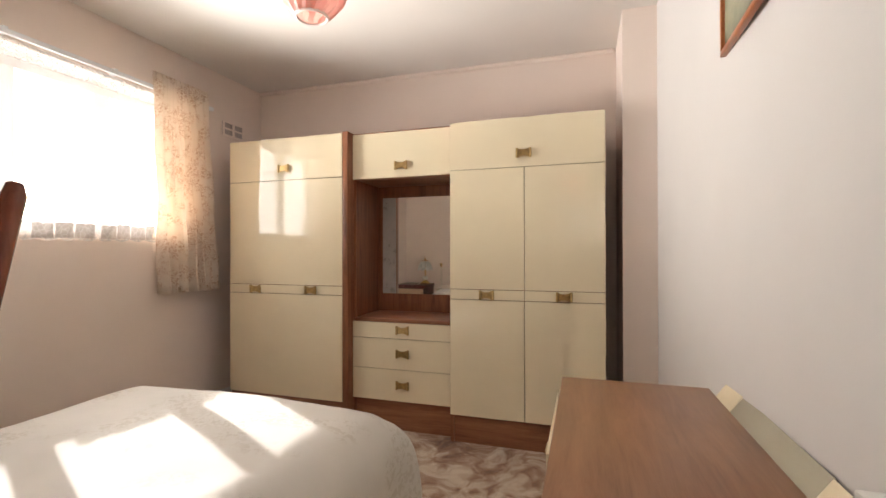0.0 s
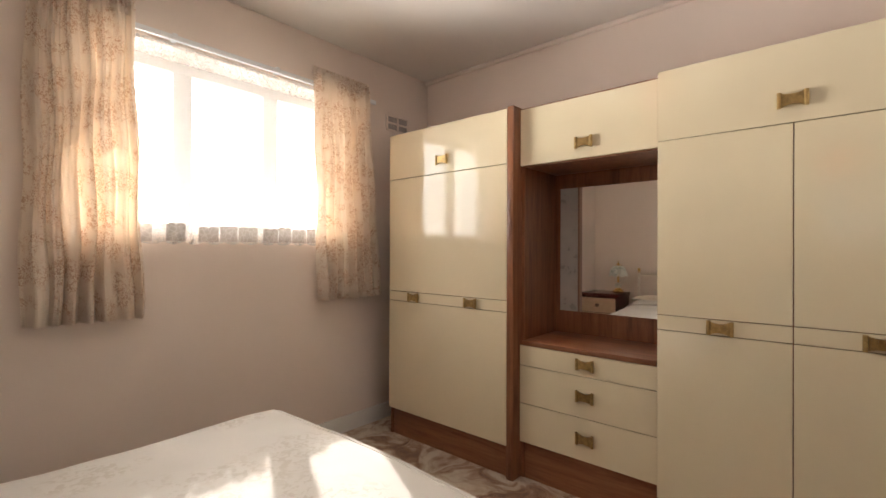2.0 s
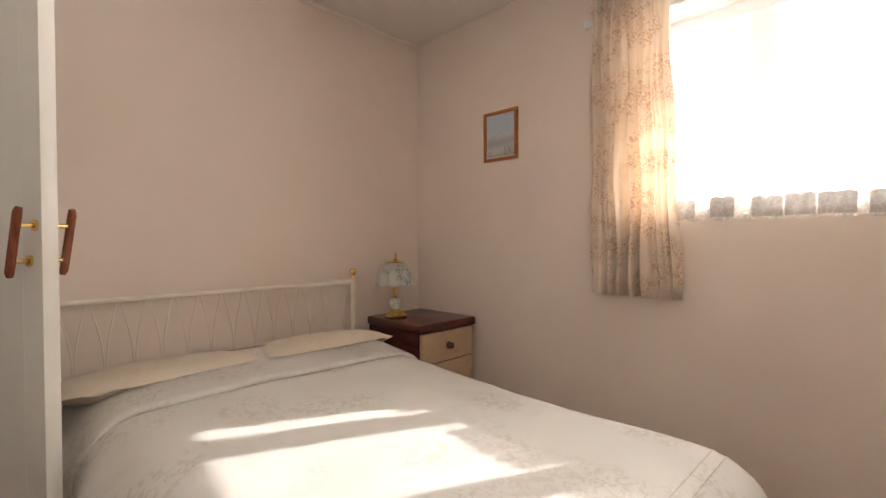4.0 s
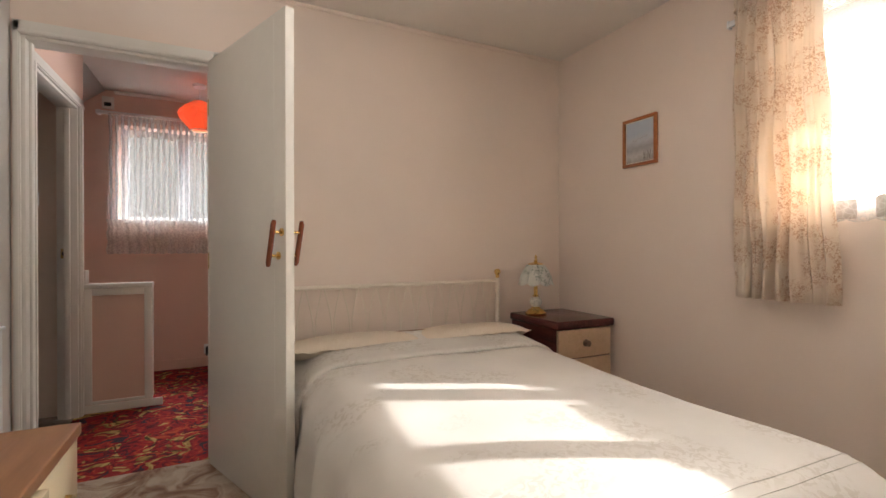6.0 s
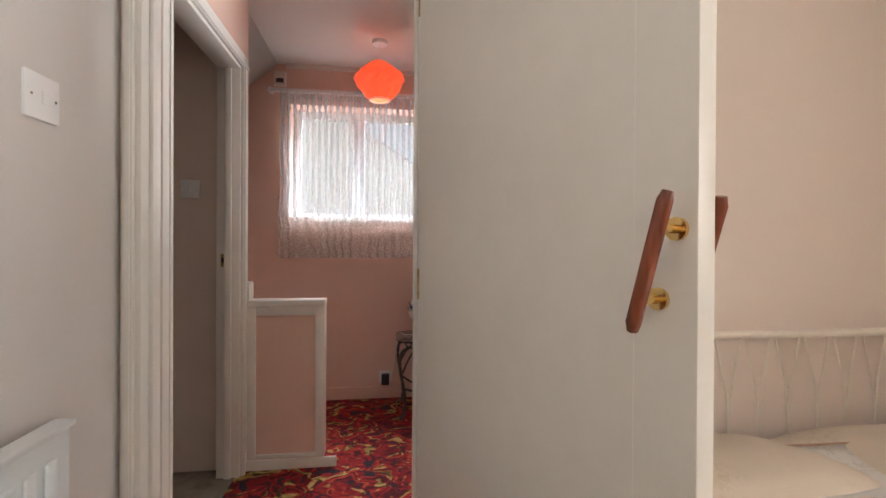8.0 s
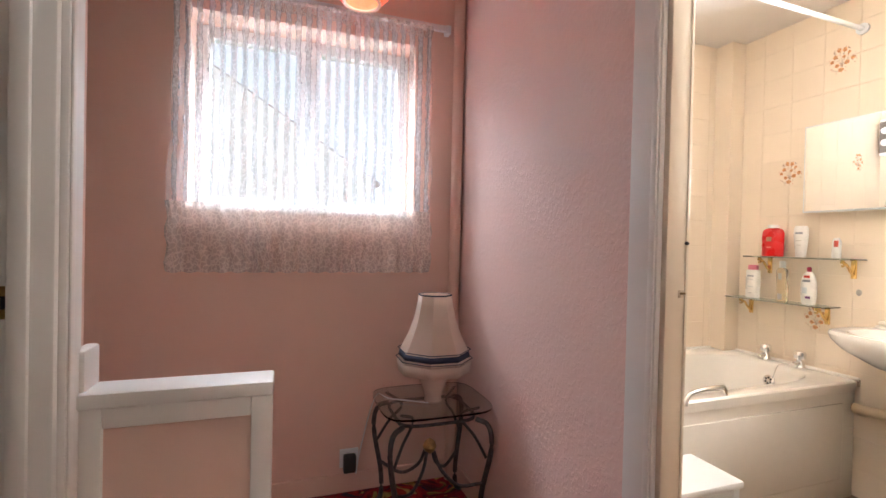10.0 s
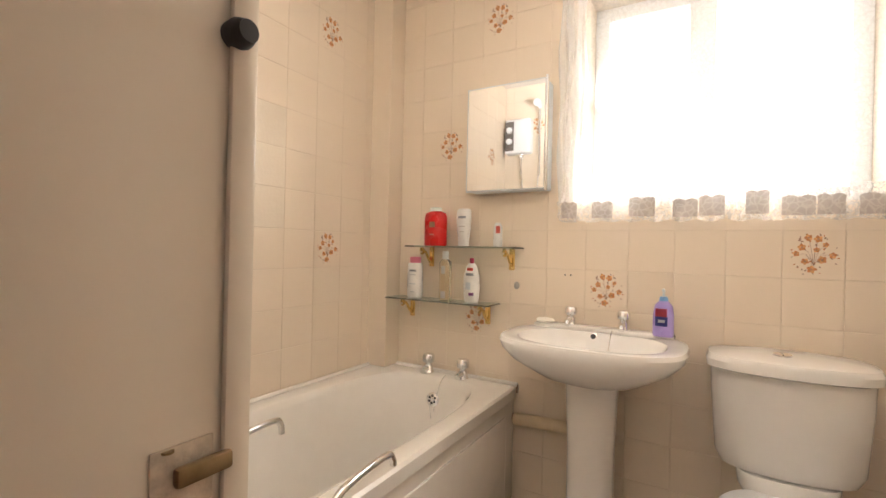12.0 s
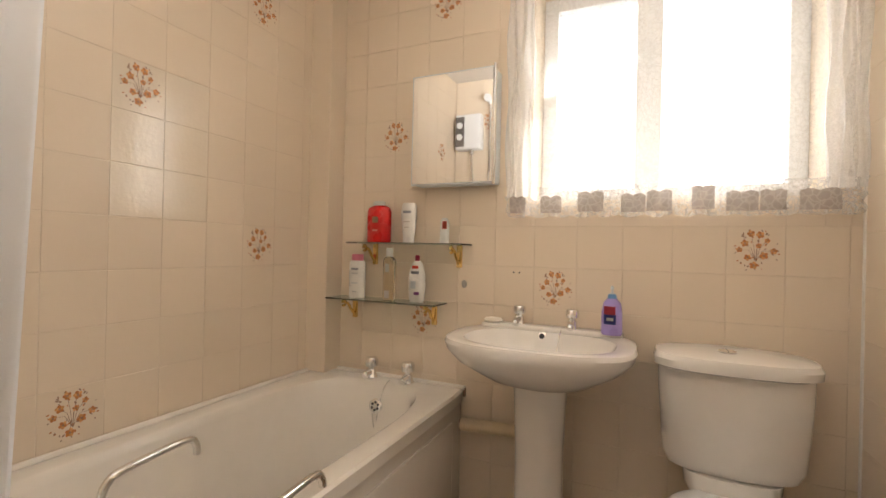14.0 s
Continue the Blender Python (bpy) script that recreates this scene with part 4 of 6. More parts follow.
for z0, z1, pull in ((0.45, 0.636, 0.018), (0.255, 0.445, 0.0), (0.06, 0.25, 0.0)):
    for y0, y1, p in ((KY0 + 0.01, 1.315, 0.0), (1.32, 1.815, pull)):
        d = part("drawer", box(KX0 + 0.006 - p, KX0 + 0.022, y0, y1, z0, z1, r=0.002), M_CREAM, chest, "cream gloss drawer front")
        xh, yy, zh = KX0 + 0.006 - p, (y0 + y1) / 2, (z0 + z1) / 2
        part("handle", tube([(xh, yy - 0.035, zh), (xh - 0.014, yy - 0.03, zh), (xh - 0.014, yy + 0.03, zh), (xh, yy + 0.035, zh)], 0.006, 8), M_BRASS, d, "antique brass handle")


def leaning_strip(y0, y1, w):
    """A thin board sloping from the back of the chest up to the wall."""
    bm = bmesh.new()
    prof = ((KX1 - 0.004, KH + 0.001), (KX1 + w, KH + 0.046), (KX1 + w + 0.005, KH + 0.042), (KX1 + 0.003, KH - 0.004))
    ends = [[bm.verts.new((x, y, z)) for x, z in prof] for y in (y0, y1)]
    for k in range(4):
        bm.faces.new((ends[0][k], ends[0][(k + 1) % 4], ends[1][(k + 1) % 4], ends[1][k]))
    bm.faces.new(ends[0][::-1])
    bm.faces.new(ends[1])
    bmesh.ops.recalc_face_normals(bm, faces=bm.faces[:])
    return bm


M_STRIP = plain("silvered_strip", (0.62, 0.63, 0.60), 0.18, 0.75, vary=0.04)
part("back_strip", leaning_strip(1.19, 1.64, 0.030), M_STRIP, chest, "silvered strip along the back edge")
for y0, y1 in ((1.072, 1.189), (1.641, 1.775)):
    part("strip_end", leaning_strip(y0, y1, 0.027), M_CREAM, chest, "cream end piece of the back strip")


# ---- paper-shade pendants ----
def shade_material(name, color, through):
    m, t, b = nodes_of(name)
    b.inputs["Base Color"].default_value = (*color, 1)
    b.inputs["Roughness"].default_value = 0.45
    tr = t.nodes.new("ShaderNodeBsdfTranslucent")
    tr.inputs["Color"].default_value = (*color, 1)
    mx = add(t, "ShaderNodeMixShader", Fac=through)
    t.links.new(b.outputs[0], mx.inputs[1])
    t.links.new(tr.outputs[0], mx.inputs[2])
    t.links.new(mx.outputs[0], t.nodes["Material Output"].inputs["Surface"])
    return m


def pendant(label, x, y, z_low, r, h, material, profile, facets, lit):
    p = thing("pendant_lamp", label, "pendant lamp", (x, y, z_low))
    top = TOP - z_low
    part("ceiling_rose", lathe([(0.045, top - 0.022), (0.048, top - 0.012), (0.048, top - 0.001)], 24), M_UPVC, p)
    part("flex", tube([(0, 0, h * 0.72), (0, 0, top - 0.02)], 0.003, 8), M_UPVC, p, "white flex")
    part("bulb_holder", lathe([(0.016, h * 0.62), (0.019, h * 0.66), (0.019, h * 0.82), (0.010, h * 0.9)], 14), M_UPVC, p)
    bm = bmesh.new()
    n = facets * 2
    rows = []
    for j, (rr, zz) in enumerate(profile):
        row = []
        for k in range(n):
            a = 2 * math.pi * (k + (0.5 if j % 2 else 0)) / n
            q = 1.0 if k % 2 == 0 else 0.90
            row.append(bm.verts.new((r * rr * q * math.cos(a), r * rr * q * math.sin(a), h * zz)))
        rows.append(row)
    for a, b in zip(rows, rows[1:]):
        for k in range(n):
            bm.faces.new((a[k], a[(k + 1) % n], b[(k + 1) % n], b[k]))
    thick(part("shade", bm, material, p, "", False), 0.002)
    part("rim", tube([(r * profile[0][0] * 0.95 * math.cos(a), r * profile[0][0] * 0.95 * math.sin(a), 0.002) for a in (2 * math.pi * k / 28 for k in range(29))], 0.006, 8), M_RIM, p, "pale moulded rim")
    bulb = part("bulb", lathe([(0.012, h * 0.62), (0.022, h * 0.55), (0.028, h * 0.45), (0.022, h * 0.36), (0.006, h * 0.32)], 16), M_BULB if lit else M_BULB_OFF, p)
    bulb.visible_shadow = True
    return p


M_RIM = plain("pale_pink_rim", (0.90, 0.78, 0.72), 0.4)
M_BULB, tt, bb = nodes_of("opal_bulb")
bb.inputs["Base Color"].default_value = (0.9, 0.88, 0.82, 1)
bb.inputs["Emission Color"].default_value = (1.0, 0.80, 0.55, 1)
bb.inputs["Emission Strength"].default_value = 18.0
M_BULB_OFF = plain("opal_bulb_unlit", (0.88, 0.86, 0.82), 0.2, vary=0.01)
M_PINKSHADE = shade_material("pink_plastic_shade", (0.93, 0.68, 0.62), 0.6)
M_REDSHADE = shade_material("orange_red_shade", (0.95, 0.40, 0.26), 0.55)
LAMP = [(0.42, 0.0), (0.62, 0.14), (0.86, 0.34), (1.0, 0.52), (0.92, 0.68), (0.62, 0.86), (0.30, 1.0)]
pendant("pink ribbed plastic pendant shade hanging from the ceiling", -0.655, 1.76, 1.995, 0.148, 0.23, M_PINKSHADE, LAMP, 14, False)
pendant("lit orange-red faceted pendant shade over the landing", 0.15, -1.79, 2.01, 0.158, 0.235, M_REDSHADE, LAMP, 9, True)


# ---- doors, linings and architraves ----
def door_lining(name, axis, c0, c1, a0, a1, z1, mat, label, sides=(1, 1), stop_at=0.5):
    """Lining of an opening through a wall from c0 to c1, between a0 and a1, with architraves on the chosen faces."""
    root = tagged(new(name), label, "door frame", "", "structure")

    def bx(p0, p1, d0, d1, q0, q1, r=0.003):
        return box(p0, p1, d0, d1, q0, q1, r=r) if axis == "y" else box(d0, d1, p0, p1, q0, q1, r=r)
    t = 0.022
    part("jamb", bx(a0, a0 + t, c0 - 0.002, c1 + 0.002, 0, z1), mat, root)
    part("jamb", bx(a1 - t, a1, c0 - 0.002, c1 + 0.002, 0, z1), mat, root)
    part("head", bx(a0 + t, a1 - t, c0 - 0.002, c1 + 0.002, z1 - t, z1), mat, root)
    cm = c0 + (c1 - c0) * stop_at
    if stop_at:
        part("stop", bx(a0 + t, a0 + t + 0.012, cm - 0.016, cm + 0.016, 0, z1 - t), mat, root)
        part("stop", bx(a1 - t - 0.012, a1 - t, cm - 0.016, cm + 0.016, 0, z1 - t), mat, root)
    for face, sgn, on in ((c0, -1, sides[0]), (c1, 1, sides[1])):
        if not on:
            continue
        d0, d1 = sorted((face + sgn * 0.001, face + sgn * 0.016))
        e0, e1 = sorted((face + sgn * 0.016, face + sgn * 0.022))
        wl, wr = on if isinstance(on, tuple) else (0.06, 0.06)
        for p0, p1 in ((a0 - wl + 0.008, a0 + 0.008), (a1 - 0.008, a1 + wr - 0.008)):
            if p1 - p0 > 0.012:
                part("architrave", bx(p0, p1, d0, d1, 0, z1 + 0.05), mat, root)
                part("moulding", bx(p1 - 0.022, p1 - 0.004, e0, e1, 0, z1 + 0.01) if p0 < a0 else bx(p0 + 0.004, p0 + 0.022, e0, e1, 0, z1 + 0.01), mat, root)
        part("architrave", bx(a0 - wl + 0.008, a1 + wr - 0.008, d0, d1, z1 - 0.008, z1 + 0.052), mat, root)
        part("moulding", bx(a0 - wl + 0.012, a1 + wr - 0.012, e0, e1, z1 - 0.004, z1 + 0.014), mat, root)
    return root


M_FRAME = plain("cream_gloss_frame_paint", (0.74, 0.65, 0.52), 0.24, vary=0.06, scale=2.0, bumpy=0.06, bump_scale=9)
door_lining("door_frame_bedroom", "y", LN, S, 0.015, 0.762, 1.985, M_GLOSS, "white gloss door lining and architrave of the bedroom", ((0.05, 0.035), (0.06, 0.025)))
door_lining("door_frame_back_room", "x", LE, LE + 0.1, -1.205, -0.445, 1.955, M_GLOSS, "white gloss door lining and architrave on the landing", ((0.07, 0.06), 0))
bath_frame = door_lining("door_frame_bathroom", "x", BE - 0.004, LW, -0.967, -0.31, 2.02, M_FRAME, "cream gloss bathroom door lining with worn edges", (0, (0.092, 0.02)), 0)
part("bead", box(BE - 0.004, BE + 0.004, -0.945, -0.9425, 0, 1.998, r=0.001), M_FRAME, bath_frame)

for piece in bath_frame.children:
    if piece.name.startswith(("architrave", "moulding")):
        piece.data.materials[0] = M_GLOSS

M_OLDBRASS = plain("dulled_old_brass", (0.26, 0.18, 0.09), 0.5, 0.7, vary=0.3, scale=90)
M_WORN = plain("chipped_cream_paint", (0.55, 0.45, 0.33), 0.5, vary=0.3, scale=160, bumpy=0.5, bump_scale=220)
# strike plate, latch keep and rubber buffer on the bathroom lining
strike = thing("strike_plate", "old brass strike plate let into the door lining", "strike plate", (-0.462, -0.945, 1.054))
part("plate", box(-0.008, 0.008, 0, 0.001, -0.010, 0.007, r=0.0004), M_WORN, strike)
part("keep", box(-0.012, 0.003, 0.001, 0.004, -0.003, 0.002, r=0.001), M_OLDBRASS, strike)
for z in (-0.009, 0.006):
    part("screw", lathe([(0.0015, 0), (0.0015, 0.0006)], 8, (0.004, 0.001, z)), M_OLDBRASS, strike)
buf = thing("door_buffer", "small black rubber buffer on the door lining", "door stop", (-0.4735, -0.945, 1.168))
part("pad", lathe([(0.0038, 0), (0.0042, 0.0035), (0.003, 0.007)], 24), M_BLACK, buf)
buf.rotation_euler = (radians(-90), 0, 0)
sp2 = thing("strike_plate", "brass strike plate on the landing door lining", "strike plate", (0.87, -1.183, 1.03))
part("plate", box(-0.012, 0.012, 0, 0.003, -0.03, 0.03, r=0.001), M_BRASS, sp2)
part("hole", box(-0.006, 0.006, 0.003, 0.0035, -0.012, 0.012), M_BLACK, sp2)

# the bedroom door, standing open
HX, HY = 0.042, -0.140
ang = math.degrees(math.atan2(0.560 - HY, -0.235 - HX))
door = tagged(new("door_1"), "flush cream painted bedroom door standing open into the room", "door", "", "structure")
door.matrix_world = pose(HX, HY, 0, 0, 0, ang)
DL = 0.753
leaf = part("leaf", box(0, DL, 0.0, 0.036, 0.008, 1.975, r=0.002), M_DOOR, door)
part("lipping", box(DL - 0.09, DL - 0.0885, -0.0004, 0.0, 0.02, 1.96), M_GLOSS, door)
M_HANDLEWOOD = wood("red_brown_handle_wood", (0.10, 0.022, 0.010), (0.28, 0.07, 0.03), "z", 1.0, 0.25)
for side, y0 in ((-1, 0.0), (1, 0.036)):
    h = part("handle", tube([(DL - 0.062, y0 + side * 0.038, 0.992), (DL - 0.059, y0 + side * 0.040, 1.003), (DL - 0.017, y0 + side * 0.040, 1.155), (DL - 0.014, y0 + side * 0.038, 1.166)], [0.007, 0.010, 0.010, 0.007], 10), M_HANDLEWOOD, door, "diagonal wooden pull handle")
    for z, x in ((1.032, DL - 0.051), (1.122, DL - 0.026)):
        part("stand_off", tube([(x, y0, z), (x, y0 + side * 0.006, z), (x, y0 + side * 0.0065, z), (x, y0 + side * 0.036, z)], [0.015, 0.015, 0.006, 0.006], 12), M_POLISHED_BRASS, h, "brass stand-off")
for z in (0.25, 1.0, 1.75):
    part("hinge", tube([(0, 0.003, z - 0.04), (0, 0.003, z + 0.04)], 0.006, 8), M_BRASS, door)


def light_switch(name, label, at, rz):
    s = thing(name, label, "light switch", at, rz)
    part("plate", box(-0.043, 0.043, -0.009, 0, -0.043, 0.043, r=0.003), M_UPVC, s)
    part("rocker", box(-0.006, 0.006, -0.014, -0.009, -0.012, 0.012, r=0.002), M_UPVC, s)
    for x in (-0.03, 0.03):
        part("screw", lathe([(0.003, 0), (0.003, 0.0015)], 8), M_CHROME, s).matrix_basis = pose(x, -0.009, 0, 90, 0, 0)


light_switch("light_switch", "white plastic light switch on the bedroom wall", (E - 0.008, 0.105, 1.375), -91.5)
light_switch("light_switch", "white plastic light switch in the room across the landing", (1.05, -1.268, 1.37), 180)


# ---- landing ----
half = tagged(new("balustrade"), "boxed balustrade panel with white trim at the stair head", "balustrade", "", "structure")
HX0, HX1, HYF, HYB = 0.415, 0.80, -1.255, -1.335
part("panel", box(HX0 + 0.01, HX1 - 0.004, HYB + 0.006, HYF - 0.012, 0, 0.80), M_WALL_LAND, half, "rose pink panel")
for x0, x1, z0, z1 in ((HX0, HX0 + 0.045, 0.05, 0.80), (HX1 - 0.055, HX1 - 0.004, 0.05, 0.80), (HX0 + 0.045, HX1 - 0.055, 0.755, 0.80), (HX0 + 0.045, HX1 - 0.055, 0.05, 0.07)):
    part("trim_bar", box(x0, x1, HYB, HYF, z0, z1, r=0.003), M_GLOSS, half)
part("cap", box(HX0 - 0.002, HX1 - 0.004, HYB - 0.010, HYF + 0.010, 0.80, 0.832, r=0.005), M_GLOSS, half, "white painted capping")
part("skirting", box(HX0 - 0.06, HX1 - 0.004, HYF, HYF + 0.014, 0, 0.05, r=0.003), M_GLOSS, half)
part("newel_stub", box(HX1 - 0.026, HX1 + 0.002, HYB, HYF, 0.832, 0.92, r=0.006), M_GLOSS, half)
structure("baseboard_landing_south", box(LW, 0.80, LS, LS + 0.014, 0, 0.085, r=0.003), M_WALL_LAND, "pink painted skirting board", "skirting")
structure("baseboard_landing_west", box(LW, LW + 0.014, LS + 0.014, -1.06, 0, 0.085, r=0.003), M_WALL_LAND, "pink painted skirting board", "skirting")
structure("trim_pipe_box", tube([(LW + 0.03, LS + 0.03, 0.0), (LW + 0.03, LS + 0.03, TOP)], 0.027, 14), M_WALL_LAND, "pink painted pipe running up the corner", "pipe", True)
structure("trim_landing_ceiling", box(LW, LE, LS, LS + 0.02, TOP - 0.03, TOP - 0.001, r=0.004), M_CEIL, "white beading under the landing ceiling", "trim")
hatch = tagged(new("loft_hatch"), "white framed loft hatch in the landing ceiling", "loft hatch", "", "structure")
for x0, x1, y0, y1 in ((-0.33, 0.335, -1.24, -1.19), (-0.33, 0.335, -0.68, -0.63), (-0.33, -0.28, -1.19, -0.68), (0.285, 0.335, -1.19, -0.68)):
    part("frame_bar", box(x0, x1, y0, y1, TOP - 0.035, TOP - 0.001, r=0.004), M_GLOSS, hatch)
part("panel", box(-0.28, 0.285, -1.19, -0.68, TOP - 0.012, TOP - 0.002), plain("brown_hardboard", (0.22, 0.14, 0.085), 0.6, vary=0.1), hatch)

lnet = curtain_thing("lace_curtain", "white patterned lace curtain hanging below the landing sill", "lace curtain", [("lace", drape("y", -2.20, -0.245, 0.83, 1.30, 2.165, 20, 0.014, 21, nv=16, flare=0.02), M_LANDLACE), ("hem", drape("y", -2.198, -0.255, 0.845, 1.02, 1.303, 18, 0.014, 22, nv=8, scallop=0.006), M_LANDHEM), ("heading", drape("y", -2.196, -0.245, 0.83, 2.12, 2.18, 30, 0.008, 23, nv=3), M_LACE)], 0)
lr = thing("curtain_track", "white plastic curtain track over the landing window", "curtain track")
part("track", box(-0.34, 0.92, -2.225, -2.205, 2.17, 2.20, r=0.003), M_UPVC, lr)
for x in (-0.33, 0.90):
    part("bracket", box(x - 0.012, x + 0.012, LS, -2.205, 2.165, 2.205, r=0.003), M_UPVC, lr)
bell = thing("door_chime", "small white door chime box high on the wall", "door chime", (0.84, LS, 2.27))
part("case", box(-0.04, 0.04, 0, 0.03, -0.05, 0.05, r=0.004), M_CEIL, bell)
part("grille", box(-0.025, 0.025, 0.03, 0.032, -0.03, 0.0), M_BLACK, bell)

# glass-topped iron table with its lamp
M_IRON = plain("dark_pewter_iron", (0.10, 0.10, 0.10), 0.38, 0.8, vary=0.3, scale=40)
M_SMOKE = glass("smoked_glass_top", (0.80, 0.86, 0.84))
tab = thing("side_table", "small iron side table with scrolled legs and glass top", "side table", (-0.190, -1.935, 0))
bm = bmesh.new()
n = 48
ring = []
for z in (0.498, 0.506):
    row = []
    for k in range(n):
        a = 2 * math.pi * k / n
        ca, sa = math.cos(a), math.sin(a)
        q = (abs(ca) ** 5 + abs(sa) ** 5) ** -0.2
        row.append(bm.verts.new((0.225 * q * ca, 0.20 * q * sa, z)))
    ring.append(row)
for k in range(n):
    bm.faces.new((ring[0][k], ring[0][(k + 1) % n], ring[1][(k + 1) % n], ring[1][k]))
bm.faces.new(ring[0][::-1])
bm.faces.new(ring[1])
top = part("glass_top", bm, M_SMOKE, tab, "bevelled smoked glass top")
part("top_rail", tube([(0.16 * math.cos(a) * (abs(math.cos(a)) ** 5 + abs(math.sin(a)) ** 5) ** -0.2, 0.14 * math.sin(a) * (abs(math.cos(a)) ** 5 + abs(math.sin(a)) ** 5) ** -0.2, 0.455) for a in (2 * math.pi * k / 40 for k in range(41))], 0.007, 8), M_IRON, tab)
for sx in (-1, 1):
    for sy in (-1, 1):
        part("leg", tube(spline([(sx * 0.15, sy * 0.13, 0.455), (sx * 0.195, sy * 0.155, 0.43), (sx * 0.205, sy * 0.165, 0.34), (sx * 0.175, sy * 0.145, 0.16), (sx * 0.175, sy * 0.145, 0.05), (sx * 0.205, sy * 0.165, 0.012)], 5), 0.0105, 8), M_IRON, tab)
        part("strut", tube(spline([(sx * 0.16, sy * 0.138, 0.498), (sx * 0.10, sy * 0.09, 0.455), (sx * 0.15, sy * 0.125, 0.38), (sx * 0.19, sy * 0.15, 0.30)], 5), 0.006, 8), M_IRON, tab)
        part("scroll", tube(spline([(sx * 0.178, sy * 0.148, 0.20), (sx * 0.10, sy * 0.085, 0.17), (sx * 0.04, sy * 0.035, 0.22), (sx * 0.015, sy * 0.012, 0.29)], 5), 0.007, 8), M_IRON, tab)
part("ball", lathe([(0.004, 0.275), (0.022, 0.288), (0.030, 0.308), (0.022, 0.328), (0.004, 0.340)], 16), M_BRASS, tab, "brass ball at the crossing")

M_SILK = cloth("cream_silk_shade", (0.80, 0.66, 0.56), None, through=0.35, rough=0.6)
M_BRAID = plain("navy_braid", (0.03, 0.035, 0.07), 0.8)
tl = thing("table_lamp", "cream ceramic lamp with a flared fabric shade banded navy", "lamp", (-0.190, -1.905, 0.506))
part("base", lathe([(0.034, 0), (0.038, 0.008), (0.034, 0.020), (0.040, 0.045), (0.056, 0.090), (0.060, 0.120), (0.048, 0.150), (0.020, 0.165), (0.014, 0.20)], 28), plain("cream_glazed_ceramic", (0.72, 0.58, 0.48), 0.2, vary=0.05), tl)
octo = lambda a, z: 1 / max(0.0, math.cos(((a + math.pi / 8) % (math.pi / 4)) - math.pi / 8)) * 0.965


def open_lathe(profile, seg=64):
    bm = lathe(profile, seg, wave=octo)
    caps = [f for f in bm.faces if len(f.verts) > 8]
    bmesh.ops.delete(bm, geom=caps, context="FACES_ONLY")
    return bm


shade = part("shade", open_lathe([(0.136, 0.170), (0.138, 0.178), (0.129, 0.225), (0.105, 0.275), (0.083, 0.335), (0.070, 0.395), (0.064, 0.440)]), M_SILK, tl, "flared cream fabric shade")
thick(shade, 0.002)
for r0, r1, z0, z1 in ((0.1405, 0.1365, 0.190, 0.212), (0.0655, 0.0655, 0.436, 0.442)):
    thick(part("navy_band", open_lathe([(r0, z0), (r1, z1)]), M_BRAID, shade, "navy braid band"), 0.0015)
for r, z in ((0.1525, 0.183), (0.1440, 0.219)):
    thick(part("piping", open_lathe([(r, z), (r - 0.0008, z + 0.003)]), M_BRAID, shade), 0.001)
thick(part("fringe", open_lathe([(0.140, 0.128), (0.147, 0.172)]), M_SILK, shade, "cream fringe"), 0.0015)
part("lamp_cable", tube(spline([(0.03, 0.03, 0.006), (0.16, -0.06, 0.004), (0.20, -0.21, -0.04), (0.24, -0.32, -0.30), (0.26, -0.32, -0.42)], 6), 0.003, 6), M_UPVC, tl)
plug = thing("plug", "black plug in a wall socket above the skirting", "plug", (0.10, LS, 0.155))
part("socket_plate", box(-0.043, 0.043, 0, 0.008, -0.043, 0.043, r=0.003), M_UPVC, plug)
part("plug_body", box(-0.028, 0.028, 0.008, 0.048, -0.055, 0.025, r=0.008), M_BLACK, plug, "black plug body")

# ---- bathroom ----
bath = thing("bath", "white panelled bath with chrome taps and grab handles", "bath")
BX0, BX1, BYS, BYN, BZ = W + 0.002, BE + 0.0, BS + 0.002, -1.497, 0.555


def loft(rings, bm=None, close_last=True):
    bm = bm or bmesh.new()
    vs = [[bm.verts.new(p) for p in r] for r in rings]
    n = len(vs[0])
    for a, b in zip(vs, vs[1:]):
        for k in range(n):
            bm.faces.new((a[k], a[(k + 1) % n], b[(k + 1) % n], b[k]))
    if close_last:
        bm.faces.new(vs[-1])
    return bm


def oval(cx, cy, rx, ry, z, power, n=96):
    out = []
    for k in range(n):
        a = 2 * math.pi * k / n
        ca, sa = math.cos(a), math.sin(a)
        q = (abs(ca) ** power + abs(sa) ** power) ** (-1 / power)
        out.append((cx + rx * q * ca, cy + ry * q * sa, z))
    return out


cx, cy = (BX0 + BX1) / 2, (BYS + BYN) / 2
rx, ry = (BX1 - BX0) / 2, (BYN - BYS) / 2
ix, iy = cx - 0.0, cy + 0.0
part("tub", loft([oval(cx, cy, rx, ry, BZ - 0.045, 40), oval(cx, cy, rx, ry, BZ - 0.008, 40), oval(cx, cy, rx - 0.008, ry - 0.008, BZ, 40), oval(ix, iy, rx - 0.075, ry - 0.068, BZ, 6), oval(ix, iy, rx - 0.085, ry - 0.078, BZ - 0.006, 4.5), oval(ix, iy, rx - 0.095, ry - 0.088, BZ - 0.03, 4), oval(ix, iy, rx - 0.13, ry - 0.115, BZ - 0.22, 3.6), oval(ix, iy, rx - 0.18, ry - 0.15, BZ - 0.36, 3.2), oval(ix, iy, rx - 0.28, ry - 0.22, BZ - 0.40, 3)]), M_ACRYLIC, bath, "white acrylic tub")
part("front_panel", box(BX0 + 0.01, BX1 - 0.01, BYN - 0.030, BYN - 0.012, 0.0, BZ - 0.043, r=0.004), M_ACRYLIC, bath, "white moulded bath panel")
